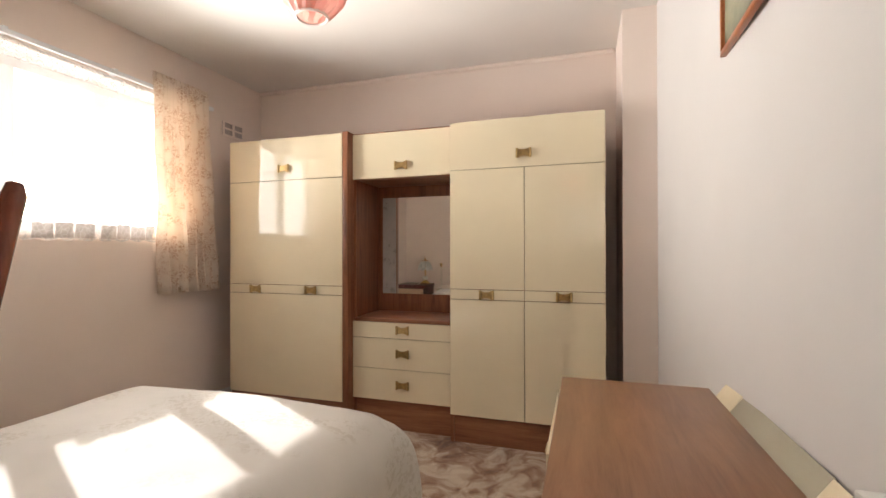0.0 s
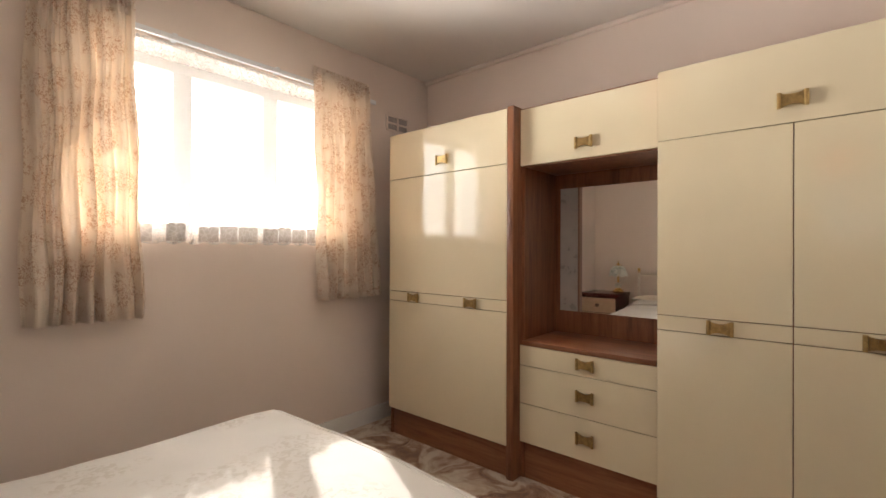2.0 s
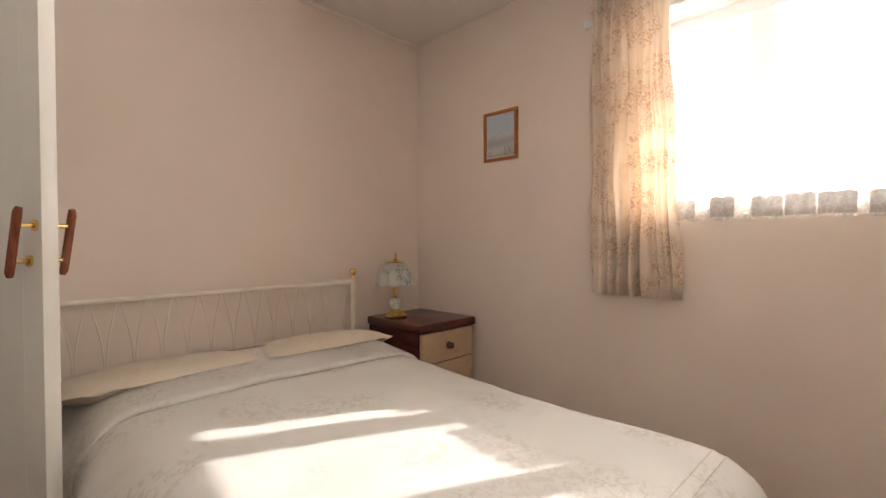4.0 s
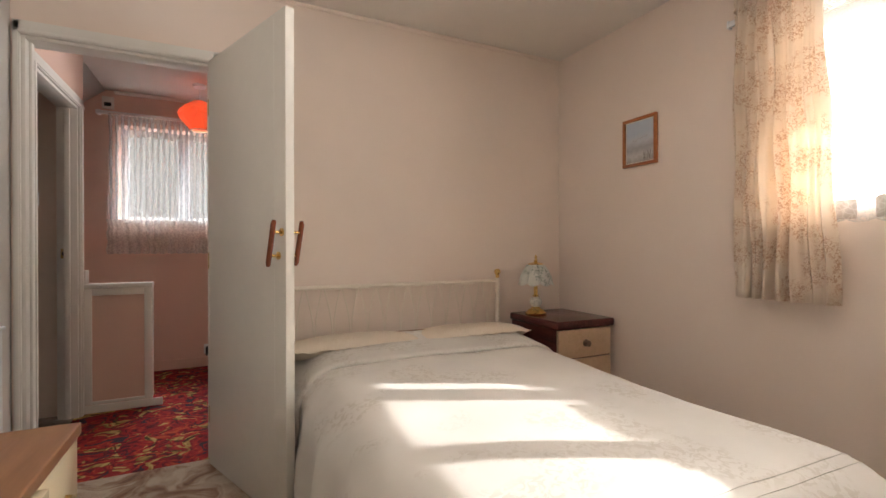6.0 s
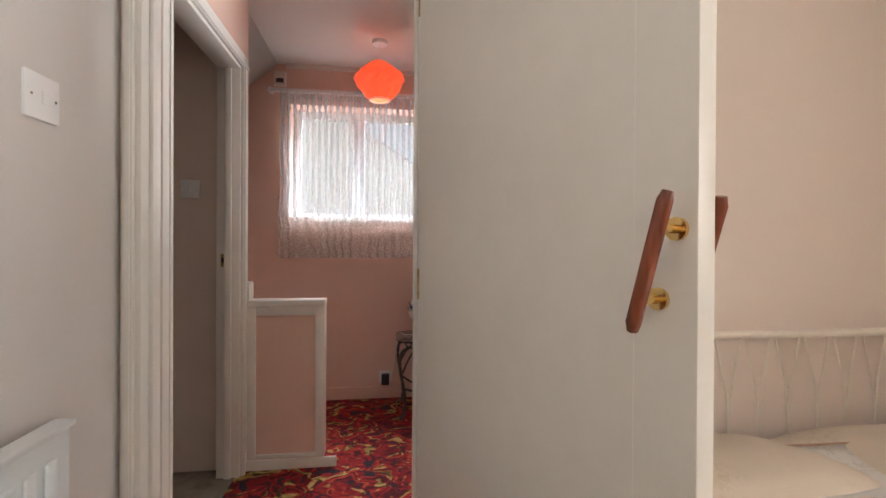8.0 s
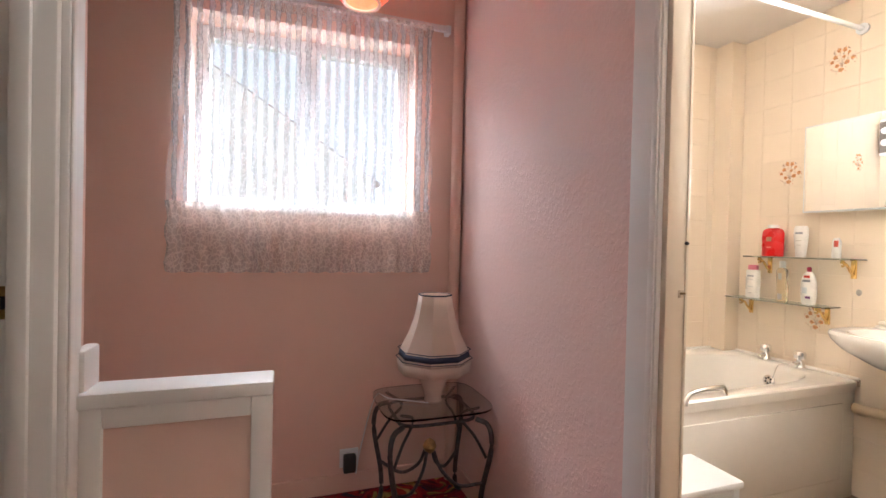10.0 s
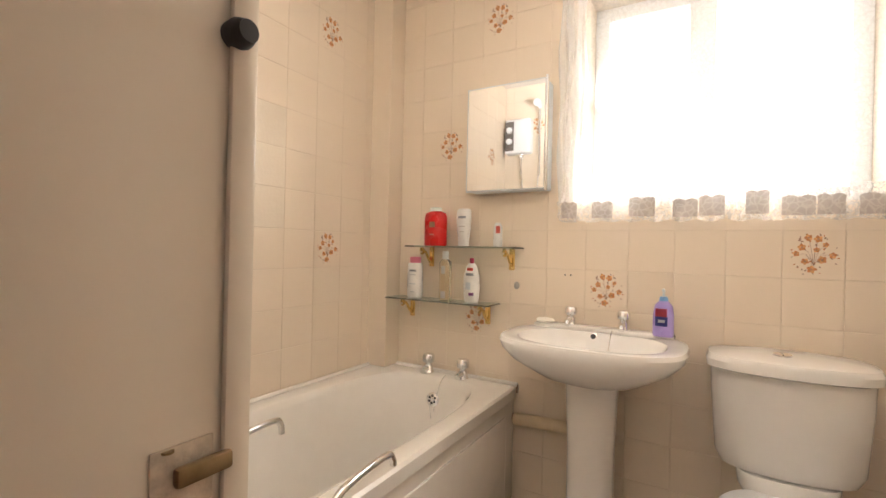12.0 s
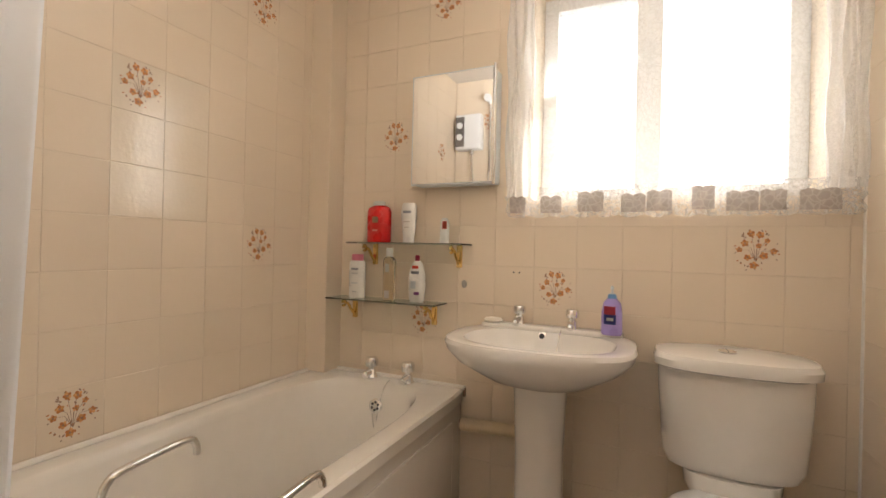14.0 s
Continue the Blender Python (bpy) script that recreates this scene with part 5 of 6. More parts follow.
part("panel_moulding", box(BX0 + 0.10, BX1 - 0.10, BYN - 0.014, BYN - 0.006, 0.10, BZ - 0.10, r=0.006), M_ACRYLIC, bath)
part("corner_trim", box(BX0, BX0 + 0.010, BYN - 0.006, BYN + 0.004, BZ - 0.03, BZ + 0.004, r=0.002), M_VINYL, bath)
part("seal", tube([(BX0 + 0.006, BYN, BZ + 0.004), (BX0 + 0.006, BYS + 0.1, BZ + 0.004)], 0.010, 8), M_ACRYLIC, bath)
part("seal", tube([(BX0 + 0.1, BYS + 0.006, BZ + 0.004), (BX1, BYS + 0.006, BZ + 0.004)], 0.010, 8), M_ACRYLIC, bath)
for y in (-1.902, -1.728):
    tap = part("tap", lathe([(0.026, 0), (0.028, 0.006), (0.022, 0.014), (0.018, 0.034), (0.012, 0.040), (0.012, 0.046), (0.025, 0.050), (0.027, 0.062), (0.027, 0.078), (0.022, 0.086)], 24, (-2.115, y, BZ + 0.001)), M_CHROME, bath, "chrome bath tap")
    part("spout", tube(spline([(-2.115, y, BZ + 0.022), (-2.085, y, BZ + 0.026), (-2.062, y, BZ + 0.018)], 4), [0.014] * 8 + [0.012], 12), M_CHROME, tap)
wst = part("overflow", lathe([(0.030, 0), (0.030, 0.004), (0.024, 0.008)], 24), M_CHROME, bath, "chrome overflow with black holes")
wst.matrix_basis = pose(-2.062, -1.842, 0.462, 0, 78, 0)
for k in range(6):
    a = 2 * math.pi * k / 6
    part("hole", lathe([(0.0055, 0.0082), (0.0055, 0.009)], 10, (0.015 * math.cos(a), 0.015 * math.sin(a), 0)), M_BLACK, wst)
part("plug_chain", tube(spline([(-2.095, -1.80, BZ + 0.01), (-2.07, -1.812, BZ - 0.02), (-2.055, -1.83, 0.44), (-2.05, -1.838, 0.36), (-2.045, -1.848, 0.44), (-2.055, -1.845, 0.46)], 6), 0.002, 6), M_CHROME, bath, "plug chain")
for y in (BYN - 0.034, BYS + 0.10 + 0.12):
    yy = -1.515 if y > -1.7 else -1.93
    xa, xb = (-1.335, -1.10) if y > -1.7 else (-1.33, -1.09)
    part("grab_handle", tube(spline([(xa, yy, BZ - 0.01), (xa + 0.005, yy, BZ + 0.020), (xa + 0.035, yy, BZ + 0.036), (xb - 0.05, yy + 0.012, BZ + 0.033), (xb - 0.012, yy + 0.014, BZ + 0.016), (xb, yy + 0.014, BZ - 0.015)], 5), 0.0095, 12), M_CHROME, bath, "curved chrome grab handle")

structure("wall_pipe_boxing", box(W - 0.004, -2.065, BS - 0.004, BS + 0.105, BZ + 0.004, TOP, r=0.003), M_TILE, "cream boxed-in pipe in the corner over the bath", "wall")

# pedestal basin
bas = thing("wash_basin", "white ceramic pedestal basin with chrome taps", "wash basin", (0, 0, 0))
ox, oy = -1.955, -1.165


def basin_ring(rx, ry, z, power, back, dx=0.0, n=72):
    out = []
    for k in range(n):
        a = 2 * math.pi * k / n
        ca, sa = math.cos(a), math.sin(a)
        q = (abs(ca) ** power + abs(sa) ** power) ** (-1 / power)
        x = ox + dx + rx * q * ca
        w = 1.0 + 0.10 * (1 if ca < 0 else 0) * abs(ca) * 0
        out.append((max(x, back), oy + ry * q * sa * w, z))
    return out


part("bowl", loft([basin_ring(0.10, 0.10, 0.668, 2.4, W + 0.004, -0.05), basin_ring(0.155, 0.17, 0.696, 2.4, W + 0.004, -0.02), basin_ring(0.21, 0.255, 0.753, 2.6, W + 0.004), basin_ring(0.222, 0.288, 0.79, 2.9, W + 0.004), basin_ring(0.225, 0.294, 0.812, 3.0, W + 0.004), basin_ring(0.220, 0.289, 0.824, 3.0, W + 0.004), basin_ring(0.205, 0.275, 0.827, 3.0, W + 0.01), basin_ring(0.160, 0.235, 0.822, 2.6, W + 0.09, 0.018), basin_ring(0.150, 0.222, 0.800, 2.5, W + 0.10, 0.02), basin_ring(0.110, 0.16, 0.735, 2.3, W + 0.12, 0.02), basin_ring(0.05, 0.06, 0.70, 2.0, W + 0.14, 0.02)]), M_CERAMIC, bas, "white ceramic bowl")
part("back_ledge", box(W + 0.004, W + 0.085, oy - 0.245, oy + 0.245, 0.815, 0.838, r=0.010, seg=3), M_CERAMIC, bas)
part("pedestal", loft([oval(-2.0, oy, 0.105, 0.095, 0.0, 2.6, 40), oval(-2.0, oy, 0.10, 0.088, 0.04, 2.6, 40), oval(-2.0, oy, 0.082, 0.076, 0.20, 2.6, 40), oval(-2.0, oy, 0.080, 0.076, 0.45, 2.6, 40), oval(-2.0, oy, 0.09, 0.086, 0.69, 2.6, 40)]), M_CERAMIC, bas, "white ceramic pedestal")
for y in (-1.272, -1.085):
    tap = part("tap", lathe([(0.022, 0), (0.023, 0.005), (0.018, 0.012), (0.016, 0.030), (0.011, 0.034), (0.011, 0.038), (0.021, 0.042), (0.023, 0.052), (0.022, 0.064), (0.018, 0.070)], 20, (-2.115, y, 0.835)), M_CHROME, bas, "chrome basin tap")
    part("spout", tube(spline([(-2.115, y, 0.852), (-2.085, y, 0.862), (-2.055, y + 0.003, 0.856), (-2.045, y + 0.003, 0.846)], 4), 0.011, 12), M_CHROME, tap)
ovf = part("overflow", lathe([(0.016, 0), (0.016, 0.003), (0.011, 0.004)], 20), M_CHROME, bas, "chrome overflow ring")
ovf.matrix_basis = pose(-2.078, -1.18, 0.808, 0, 70, 0)
part("hole", lathe([(0.0095, 0.0042), (0.0095, 0.0048)], 16), M_BLACK, ovf)
part("plug_chain", tube(spline([(-2.07, -1.115, 0.836), (-2.055, -1.118, 0.82), (-2.05, -1.12, 0.79), (-2.035, -1.125, 0.755)], 5), 0.002, 6), M_CHROME, bas, "plug chain")
soap = thing("soap_bar", "white oval bar of soap on the basin edge", "soap", (-2.10, -1.365, 0.838))
part("bar", lathe([(0.012, 0), (0.028, 0.004), (0.031, 0.010), (0.026, 0.017), (0.012, 0.020)], 24, squash=(0.75, 1.15)), plain("cream_soap", (0.82, 0.76, 0.66), 0.4, vary=0.03), soap)

# waste pipe
M_PIPE = plain("yellowed_pipe_paint", (0.70, 0.57, 0.38), 0.4, vary=0.06)
wp = thing("waste_pipe", "cream painted waste pipe along the wall", "pipe")
part("pipe", tube([(-2.125, BYN + 0.005, 0.432), (-2.125, -1.24, 0.445)], 0.024, 14), M_PIPE, wp)
part("collar", tube([(-2.125, BYN + 0.002, 0.431), (-2.125, BYN + 0.008, 0.432)], 0.0235, 14), M_VINYL, wp)

# toilet
wc = thing("toilet", "white close-coupled toilet with a rounded cistern", "toilet")
ty = -0.622


def cist(hw, d, z, n=60):
    out = []
    for k in range(n):
        a = 2 * math.pi * k / n
        ca, sa = math.cos(a), math.sin(a)
        p = 4.0
        q = (abs(ca) ** p + abs(sa) ** p) ** (-1 / p)
        x = (d / 2) * q * ca
        bulge = 0.028 * max(0.0, 1 - (q * sa) ** 2) if ca > 0 else 0.0
        out.append((W + 0.012 + d / 2 + x + bulge, ty + hw * q * sa, z))
    return out


part("cistern", loft([cist(0.14, 0.13, 0.475), cist(0.165, 0.155, 0.485), cist(0.18, 0.168, 0.52), cist(0.192, 0.178, 0.70), cist(0.194, 0.18, 0.775)]), M_CERAMIC, wc, "white ceramic cistern")
lid = part("cistern_lid", loft([cist(0.196, 0.186, 0.772), cist(0.205, 0.198, 0.778), cist(0.207, 0.20, 0.800), cist(0.200, 0.192, 0.814), cist(0.17, 0.16, 0.820), cist(0.06, 0.06, 0.8225)]), M_CERAMIC, wc, "white ceramic cistern lid")
fb = part("flush_button", lathe([(0.024, 0), (0.024, 0.005), (0.018, 0.007)], 24, (-2.045, -0.635, 0.821)), M_CHROME, lid, "oval chrome flush button")
part("button_split", box(-2.068, -2.022, -0.636, -0.634, 0.828, 0.8286), M_BLACK, fb)
part("neck", loft([oval(-2.05, ty, 0.09, 0.10, 0.40, 3, 40), oval(-2.05, ty, 0.09, 0.12, 0.44, 3, 40), oval(-2.05, ty, 0.085, 0.125, 0.48, 3, 40)]), M_CERAMIC, wc)
part("pan", loft([oval(-1.86, ty, 0.16, 0.12, 0.0, 2.8, 48), oval(-1.86, ty, 0.15, 0.10, 0.05, 2.6, 48), oval(-1.84, ty, 0.15, 0.10, 0.18, 2.4, 48), oval(-1.80, ty, 0.22, 0.165, 0.36, 2.4, 48), oval(-1.79, ty, 0.235, 0.18, 0.395, 2.4, 48), oval(-1.79, ty, 0.225, 0.17, 0.40, 2.4, 48)]), M_CERAMIC, wc, "white ceramic pan")
part("seat_lid", loft([oval(-1.775, ty, 0.232, 0.178, 0.402, 2.5, 48), oval(-1.775, ty, 0.238, 0.184, 0.41, 2.5, 48), oval(-1.775, ty, 0.236, 0.182, 0.43, 2.5, 48), oval(-1.775, ty, 0.215, 0.165, 0.440, 2.5, 48), oval(-1.775, ty, 0.08, 0.06, 0.443, 2.5, 48)]), M_UPVC, wc, "white plastic seat and lid, closed")

# mirror cabinet
mc = thing("mirror_cabinet", "white bathroom cabinet with a mirrored door", "cabinet")
MY0, MY1, MZ0, MZ1 = -1.716, -1.372, 1.352, 1.785
part("body", box(W - 0.004, -2.098, MY0 + 0.004, MY1 - 0.004, MZ0 + 0.004, MZ1 - 0.004, r=0.002), M_WHITE_METAL, mc)
md = part("door", box(-2.096, -2.082, MY0, MY1, MZ0, MZ1, r=0.002), M_WHITE_METAL, mc)
part("mirror", box(-2.0815, -2.079, MY0 + 0.006, MY1 - 0.006, MZ0 + 0.006, MZ1 - 0.006, r=0.0008, seg=1), M_MIRROR, md, "mirror glass")
part("edge_strip", box(-2.090, -2.076, MY1 - 0.004, MY1 + 0.004, MZ0 - 0.004, MZ1 + 0.006, r=0.001), M_CHROME, md)


# glass shelves on brass brackets
def shelf(label, y0, y1, z, brackets):
    s = thing("glass_shelf", label, "shelf")
    part("glass", box(W + 0.002, -2.045, y0, y1, z - 0.006, z, r=0.001, seg=1), M_SHELFGLASS, s, "clear glass with a green edge")
    for y in brackets:
        b = part("bracket", box(W - 0.006, W + 0.006, y - 0.012, y + 0.012, z - 0.095, z - 0.006, r=0.003), M_POLISHED_BRASS, s, "ornate brass bracket")
        part("arm", tube(spline([(W + 0.006, y, z - 0.08), (W + 0.03, y, z - 0.06), (W + 0.055, y, z - 0.03), (W + 0.085, y, z - 0.018), (W + 0.092, y, z - 0.010)], 5), 0.006, 8), M_POLISHED_BRASS, b)
        part("scroll", tube([(W + 0.085 + 0.012 * math.cos(a), y, z - 0.024 + 0.012 * math.sin(a)) for a in (2 * math.pi * k / 14 for k in range(13))], 0.005, 8), M_POLISHED_BRASS, b)
    return s


M_SHELFGLASS = glass("green_edged_glass", (0.78, 0.92, 0.86))
shelf("glass shelf holding talc, shampoo and a roll-on", -1.998, -1.483, 1.126, (-1.93, -1.535))
shelf("lower glass shelf holding three toiletry bottles", -2.10, -1.585, 0.889, (-2.03, -1.64))


def bottle(label, y, z, profile, color, squash=(0.62, 1.0), cap=None, bands=(), clear=False, cat="bottle", x=-2.105):
    t = thing("bottle", label, cat, (x, y, z), 0)
    mat = glass("clear_plastic_" + label[:5].strip(), color, 0.05) if clear else plain("bottle_plastic", color, 0.28, vary=0.03)
    part("body", lathe(profile, 28, squash=squash), mat, t)
    if cap:
        part("cap", lathe(cap[0], 20, squash=cap[2] if len(cap) > 2 else (1, 1)), plain("cap_plastic", cap[1], 0.35), t)
    for (y0, y1, z0, z1, r, c) in bands:
        bm = bmesh.new()
        n = 8
        g = []
        for k in range(n + 1):
            yy = y0 + (y1 - y0) * k / n
            xx = squash[0] * math.sqrt(max(0.0, r * r - (yy / squash[1]) ** 2)) + 0.0008
            g.append((bm.verts.new((xx, yy, z0)), bm.verts.new((xx, yy, z1))))
        for a, b in zip(g, g[1:]):
            bm.faces.new((a[0], b[0], b[1], a[1]))
        bmesh.ops.solidify(bm, geom=bm.faces[:], thickness=0.0004)
        part("printed_mark", bm, plain("print_ink", c, 0.4), t)
    return t


WHITE_P, GREY_P = (0.82, 0.80, 0.76), (0.28, 0.30, 0.32)
bottle("large red talcum powder bottle with a white cap", -1.874, 1.127, [(0.052, 0), (0.055, 0.006), (0.055, 0.125), (0.048, 0.143), (0.030, 0.152)], (0.62, 0.012, 0.012), (0.6, 1), ([(0.026, 0.152), (0.026, 0.166), (0.020, 0.170)], WHITE_P), [(-0.014, 0.014, 0.080, 0.104, 0.055, (0.55, 0.36, 0.22)), (-0.012, 0.012, 0.045, 0.052, 0.055, (0.75, 0.35, 0.30))])
bottle("white rounded body wash bottle standing on its cap", -1.733, 1.127, [(0.024, 0), (0.026, 0.030), (0.032, 0.075), (0.035, 0.120), (0.033, 0.150), (0.026, 0.160)], WHITE_P, (0.6, 1), None, [(-0.018, 0.018, 0.118, 0.128, 0.035, GREY_P), (-0.014, 0.014, 0.082, 0.086, 0.033, (0.55, 0.50, 0.45)), (-0.010, 0.010, 0.060, 0.063, 0.031, (0.55, 0.50, 0.45))])
bottle("small white roll-on deodorant with a red label", -1.574, 1.127, [(0.018, 0), (0.019, 0.01), (0.018, 0.055), (0.019, 0.060), (0.017, 0.085), (0.010, 0.098)], WHITE_P, (0.9, 1), None, [(-0.002, 0.014, 0.055, 0.085, 0.0187, (0.70, 0.10, 0.06))], cat="deodorant")
bottle("white lotion bottle with a pink cap", -1.978, 0.890, [(0.036, 0), (0.039, 0.006), (0.040, 0.10), (0.038, 0.150), (0.032, 0.158)], WHITE_P, (0.55, 1), ([(0.027, 0.158), (0.028, 0.182), (0.024, 0.185)], (0.75, 0.22, 0.30), (0.7, 1)), [(-0.018, 0.018, 0.118, 0.127, 0.040, GREY_P), (-0.016, 0.016, 0.102, 0.106, 0.040, (0.5, 0.5, 0.5)), (-0.016, 0.016, 0.060, 0.066, 0.040, (0.62, 0.64, 0.64)), (-0.010, 0.010, 0.025, 0.029, 0.040, (0.5, 0.5, 0.5))])
bottle("tall clear lotion bottle with a white cap", -1.82, 0.890, [(0.026, 0), (0.028, 0.005), (0.028, 0.165), (0.016, 0.178)], (0.93, 0.86, 0.70), (0.7, 1), ([(0.014, 0.178), (0.014, 0.210), (0.011, 0.214)], WHITE_P), [(-0.010, 0.010, 0.115, 0.150, 0.028, (0.80, 0.78, 0.72)), (-0.012, 0.012, 0.008, 0.040, 0.028, (0.82, 0.76, 0.74))], True)
bottle("white shower cream bottle with a dark red cap", -1.69, 0.890, [(0.028, 0), (0.033, 0.01), (0.037, 0.06), (0.036, 0.110), (0.024, 0.150), (0.014, 0.165)], WHITE_P, (0.62, 1), ([(0.009, 0.165), (0.010, 0.184), (0.007, 0.188)], (0.40, 0.03, 0.08)), [(-0.014, 0.014, 0.134, 0.146, 0.031, (0.72, 0.08, 0.05)), (-0.018, 0.018, 0.113, 0.124, 0.036, GREY_P), (-0.018, 0.006, 0.055, 0.085, 0.0375, (0.62, 0.66, 0.68)), (-0.002, 0.020, 0.030, 0.042, 0.0365, (0.22, 0.06, 0.22))])
hw = bottle("purple liquid hand soap bottle with a pump", -0.955, 0.834, [(0.030, 0), (0.033, 0.006), (0.032, 0.075), (0.027, 0.105), (0.014, 0.120)], (0.46, 0.36, 0.78), (0.62, 1.0), ([(0.014, 0.120), (0.014, 0.126), (0.011, 0.134)], (0.20, 0.42, 0.75)), [(-0.024, 0.012, 0.068, 0.095, 0.033, (0.55, 0.06, 0.10)), (-0.024, 0.014, 0.036, 0.068, 0.033, (0.05, 0.06, 0.30)), (-0.015, 0.006, 0.048, 0.058, 0.0335, (0.75, 0.76, 0.80))], x=-2.09, cat="soap dispenser")
part("pump", tube(spline([(0, 0, 0.134), (0, 0, 0.152), (0.006, 0, 0.158), (0.03, 0.0, 0.157)], 4), 0.0045, 8), plain("pump_plastic", (0.75, 0.80, 0.82), 0.3), hw)

pull = thing("wall_hook", "small round grey plug in the tiled wall", "wall plug", (W, -1.512, 0.968))
part("disc", lathe([(0.012, 0), (0.012, 0.004), (0.008, 0.006)], 16, squash=(1.3, 0.9)), plain("grey_plastic", (0.42, 0.38, 0.34), 0.5), pull)
pull.rotation_euler = (0, radians(90), 0)

for y in (-1.312, -1.290):
    hole = thing("screw_hole", "small dark drilled screw hole in the tiles", "screw hole", (W + 0.0005, y, 1.022), 0, "screw holes over the basin")
    part("hole", lathe([(0.0032, 0), (0.0028, 0.0008)], 10), M_BLACK, hole)
    hole.rotation_euler = (0, radians(90), 0)

# lace at the bathroom window
M_BATHNET = lace("white_flowered_net", (0.92, 0.90, 0.87), 0.88, 60.0, 0.12)
bn = curtain_thing("net_curtain", "white flowered net curtain over the bathroom window", "net curtain", [("net", drape("x", -2.125, -1.33, -0.305, 1.33, 2.17, 13, 0.020, 31, nv=12), M_BATHNET), ("lace_hem", drape("x", -2.124, -1.335, -0.30, 1.232, 1.333, 13, 0.020, 31, nv=6, scallop=0.008), M_LACE), ("heading", drape("x", -2.123, -1.33, -0.305, 2.11, 2.19, 26, 0.010, 33, nv=4), M_LACE)], 0)
M_GATHER = lace("gathered_white_net", (0.94, 0.93, 0.91), 0.42, 130.0, 0.3, (1, 1, 1), 0.0, 0.45)
for a0, a1, seed in ((-1.335, -1.235, 51), (-0.40, -0.305, 52)):
    part("gathered_edge", drape("x", -2.112, a0, a1, 1.30, 2.15, 3, 0.012, seed, nv=10), M_GATHER, bn, "net gathered thickly at its edge")
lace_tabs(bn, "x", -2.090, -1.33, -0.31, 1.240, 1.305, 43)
wire = thing("curtain_wire", "thin white wire holding the bathroom net", "curtain wire")
part("wire", tube([(-2.125, -1.345, 2.15), (-2.125, -0.295, 2.15)], 0.004, 8), M_UPVC, wire)
for y in (-1.345, -0.298):
    part("hook", tube([(W - 0.006, y, 2.15), (-2.12, y, 2.15)], 0.004, 8), M_CHROME, wire)

# shower rail, curtain and heater
sr = thing("shower_rail", "white shower curtain rail across the bathroom", "shower rail")
part("rail", tube([(W, -1.53, 2.215), (BE, -1.50, 2.215)], 0.011, 12), M_UPVC, sr)
part("flange", tube([(W, -1.53, 2.215), (W + 0.012, -1.53, 2.215)], 0.026, 16), M_UPVC, sr)
part("flange", tube([(BE - 0.012, -1.50, 2.215), (BE, -1.50, 2.215)], 0.026, 16), M_UPVC, sr)
M_SHOWER = cloth("white_shower_cloth", (0.90, 0.905, 0.92), None, through=0.4, rough=0.5)


def shower_cloth(u, v):
    x1 = -0.80 + 0.065 * v
    x = BE - 0.012 + (x1 - BE) * u
    y = -1.49 + 0.022 * math.sin(u * 26 + v * 1.2) * (0.5 + 0.5 * v) + 0.05 * v * (1 - u)
    return x, y, 2.20 - 1.66 * v


sc = tagged(new("shower_curtain"), "white shower curtain bunched at the end of its rail", "shower curtain")
thick(part("cloth", sheet(shower_cloth, 60, 24), M_SHOWER, sc), 0.0012)
for k in range(5):
    x = BE - 0.02 - 0.055 * k
    part("ring", tube([(x, -1.50 + 0.018 * math.cos(a), 2.212 + 0.018 * math.sin(a)) for a in (2 * math.pi * j / 14 for j in range(15))], 0.0025, 6), M_UPVC, sc)
sh = thing("electric_shower", "white electric shower box with a dark control strip", "shower", (BE, -2.085, 1.98))
part("case", box(-0.085, 0, -0.10, 0.10, -0.13, 0.13, r=0.012, seg=3), M_UPVC, sh)
cp = part("control_panel", box(-0.089, -0.084, -0.095, -0.025, -0.11, 0.11, r=0.002), plain("grey_control_panel", (0.16, 0.14, 0.13), 0.4), sh)
for z in (0.045, -0.04):
    d = part("dial", lathe([(0.024, 0), (0.022, 0.012), (0.010, 0.014)], 20), M_UPVC, cp)
    d.matrix_basis = pose(-0.089, -0.06, z, 0, -90, 0)
part("outlet", lathe([(0.014, -0.165), (0.018, -0.13)], 14, (-0.045, 0.02, 0)), M_CHROME, sh)
part("hose", tube(spline([(-0.045, 0.02, -0.165), (-0.045, 0.03, -0.35), (-0.06, 0.07, -0.62), (-0.05, 0.13, -0.60), (-0.04, 0.16, -0.2), (-0.04, 0.165, 0.10)], 6), 0.007, 8), M_CHROME, sh, "chrome hose")
part("riser_rail", tube([(-0.05, 0.165, -0.30), (-0.05, 0.165, 0.25)], 0.009, 10), M_CHROME, sh, "chrome riser rail")
part("spray_head", tube([(-0.05, 0.165, 0.20), (-0.10, 0.165, 0.235), (-0.12, 0.165, 0.22)], [0.011, 0.018, 0.030], 14), M_UPVC, sh)

stool = thing("bath_step", "white plastic step stool beside the bath", "step stool", (-0.90, -1.31, 0))
part("seat", box(-0.14, 0.14, -0.105, 0.105, 0.375, 0.40, r=0.008), M_UPVC, stool)
for sx in (-1, 1):
    for sy in (-1, 1):
        part("leg", box(sx * 0.115 - 0.014, sx * 0.115 + 0.014, sy * 0.085 - 0.012, sy * 0.085 + 0.012, 0.004, 0.376, r=0.004), M_UPVC, stool)
part("apron", box(-0.10, 0.10, 0.078, 0.092, 0.325, 0.376), M_UPVC, stool)
part("apron", box(-0.10, 0.10, -0.092, -0.078, 0.325, 0.376), M_UPVC, stool)
structure("trim_bath_corner", tube([(W + 0.004, BN + 0.002, 0), (W + 0.004, BN + 0.002, TOP)], 0.008, 8), M_ACRYLIC, "white sealant bead in the bathroom corner", "trim", True)

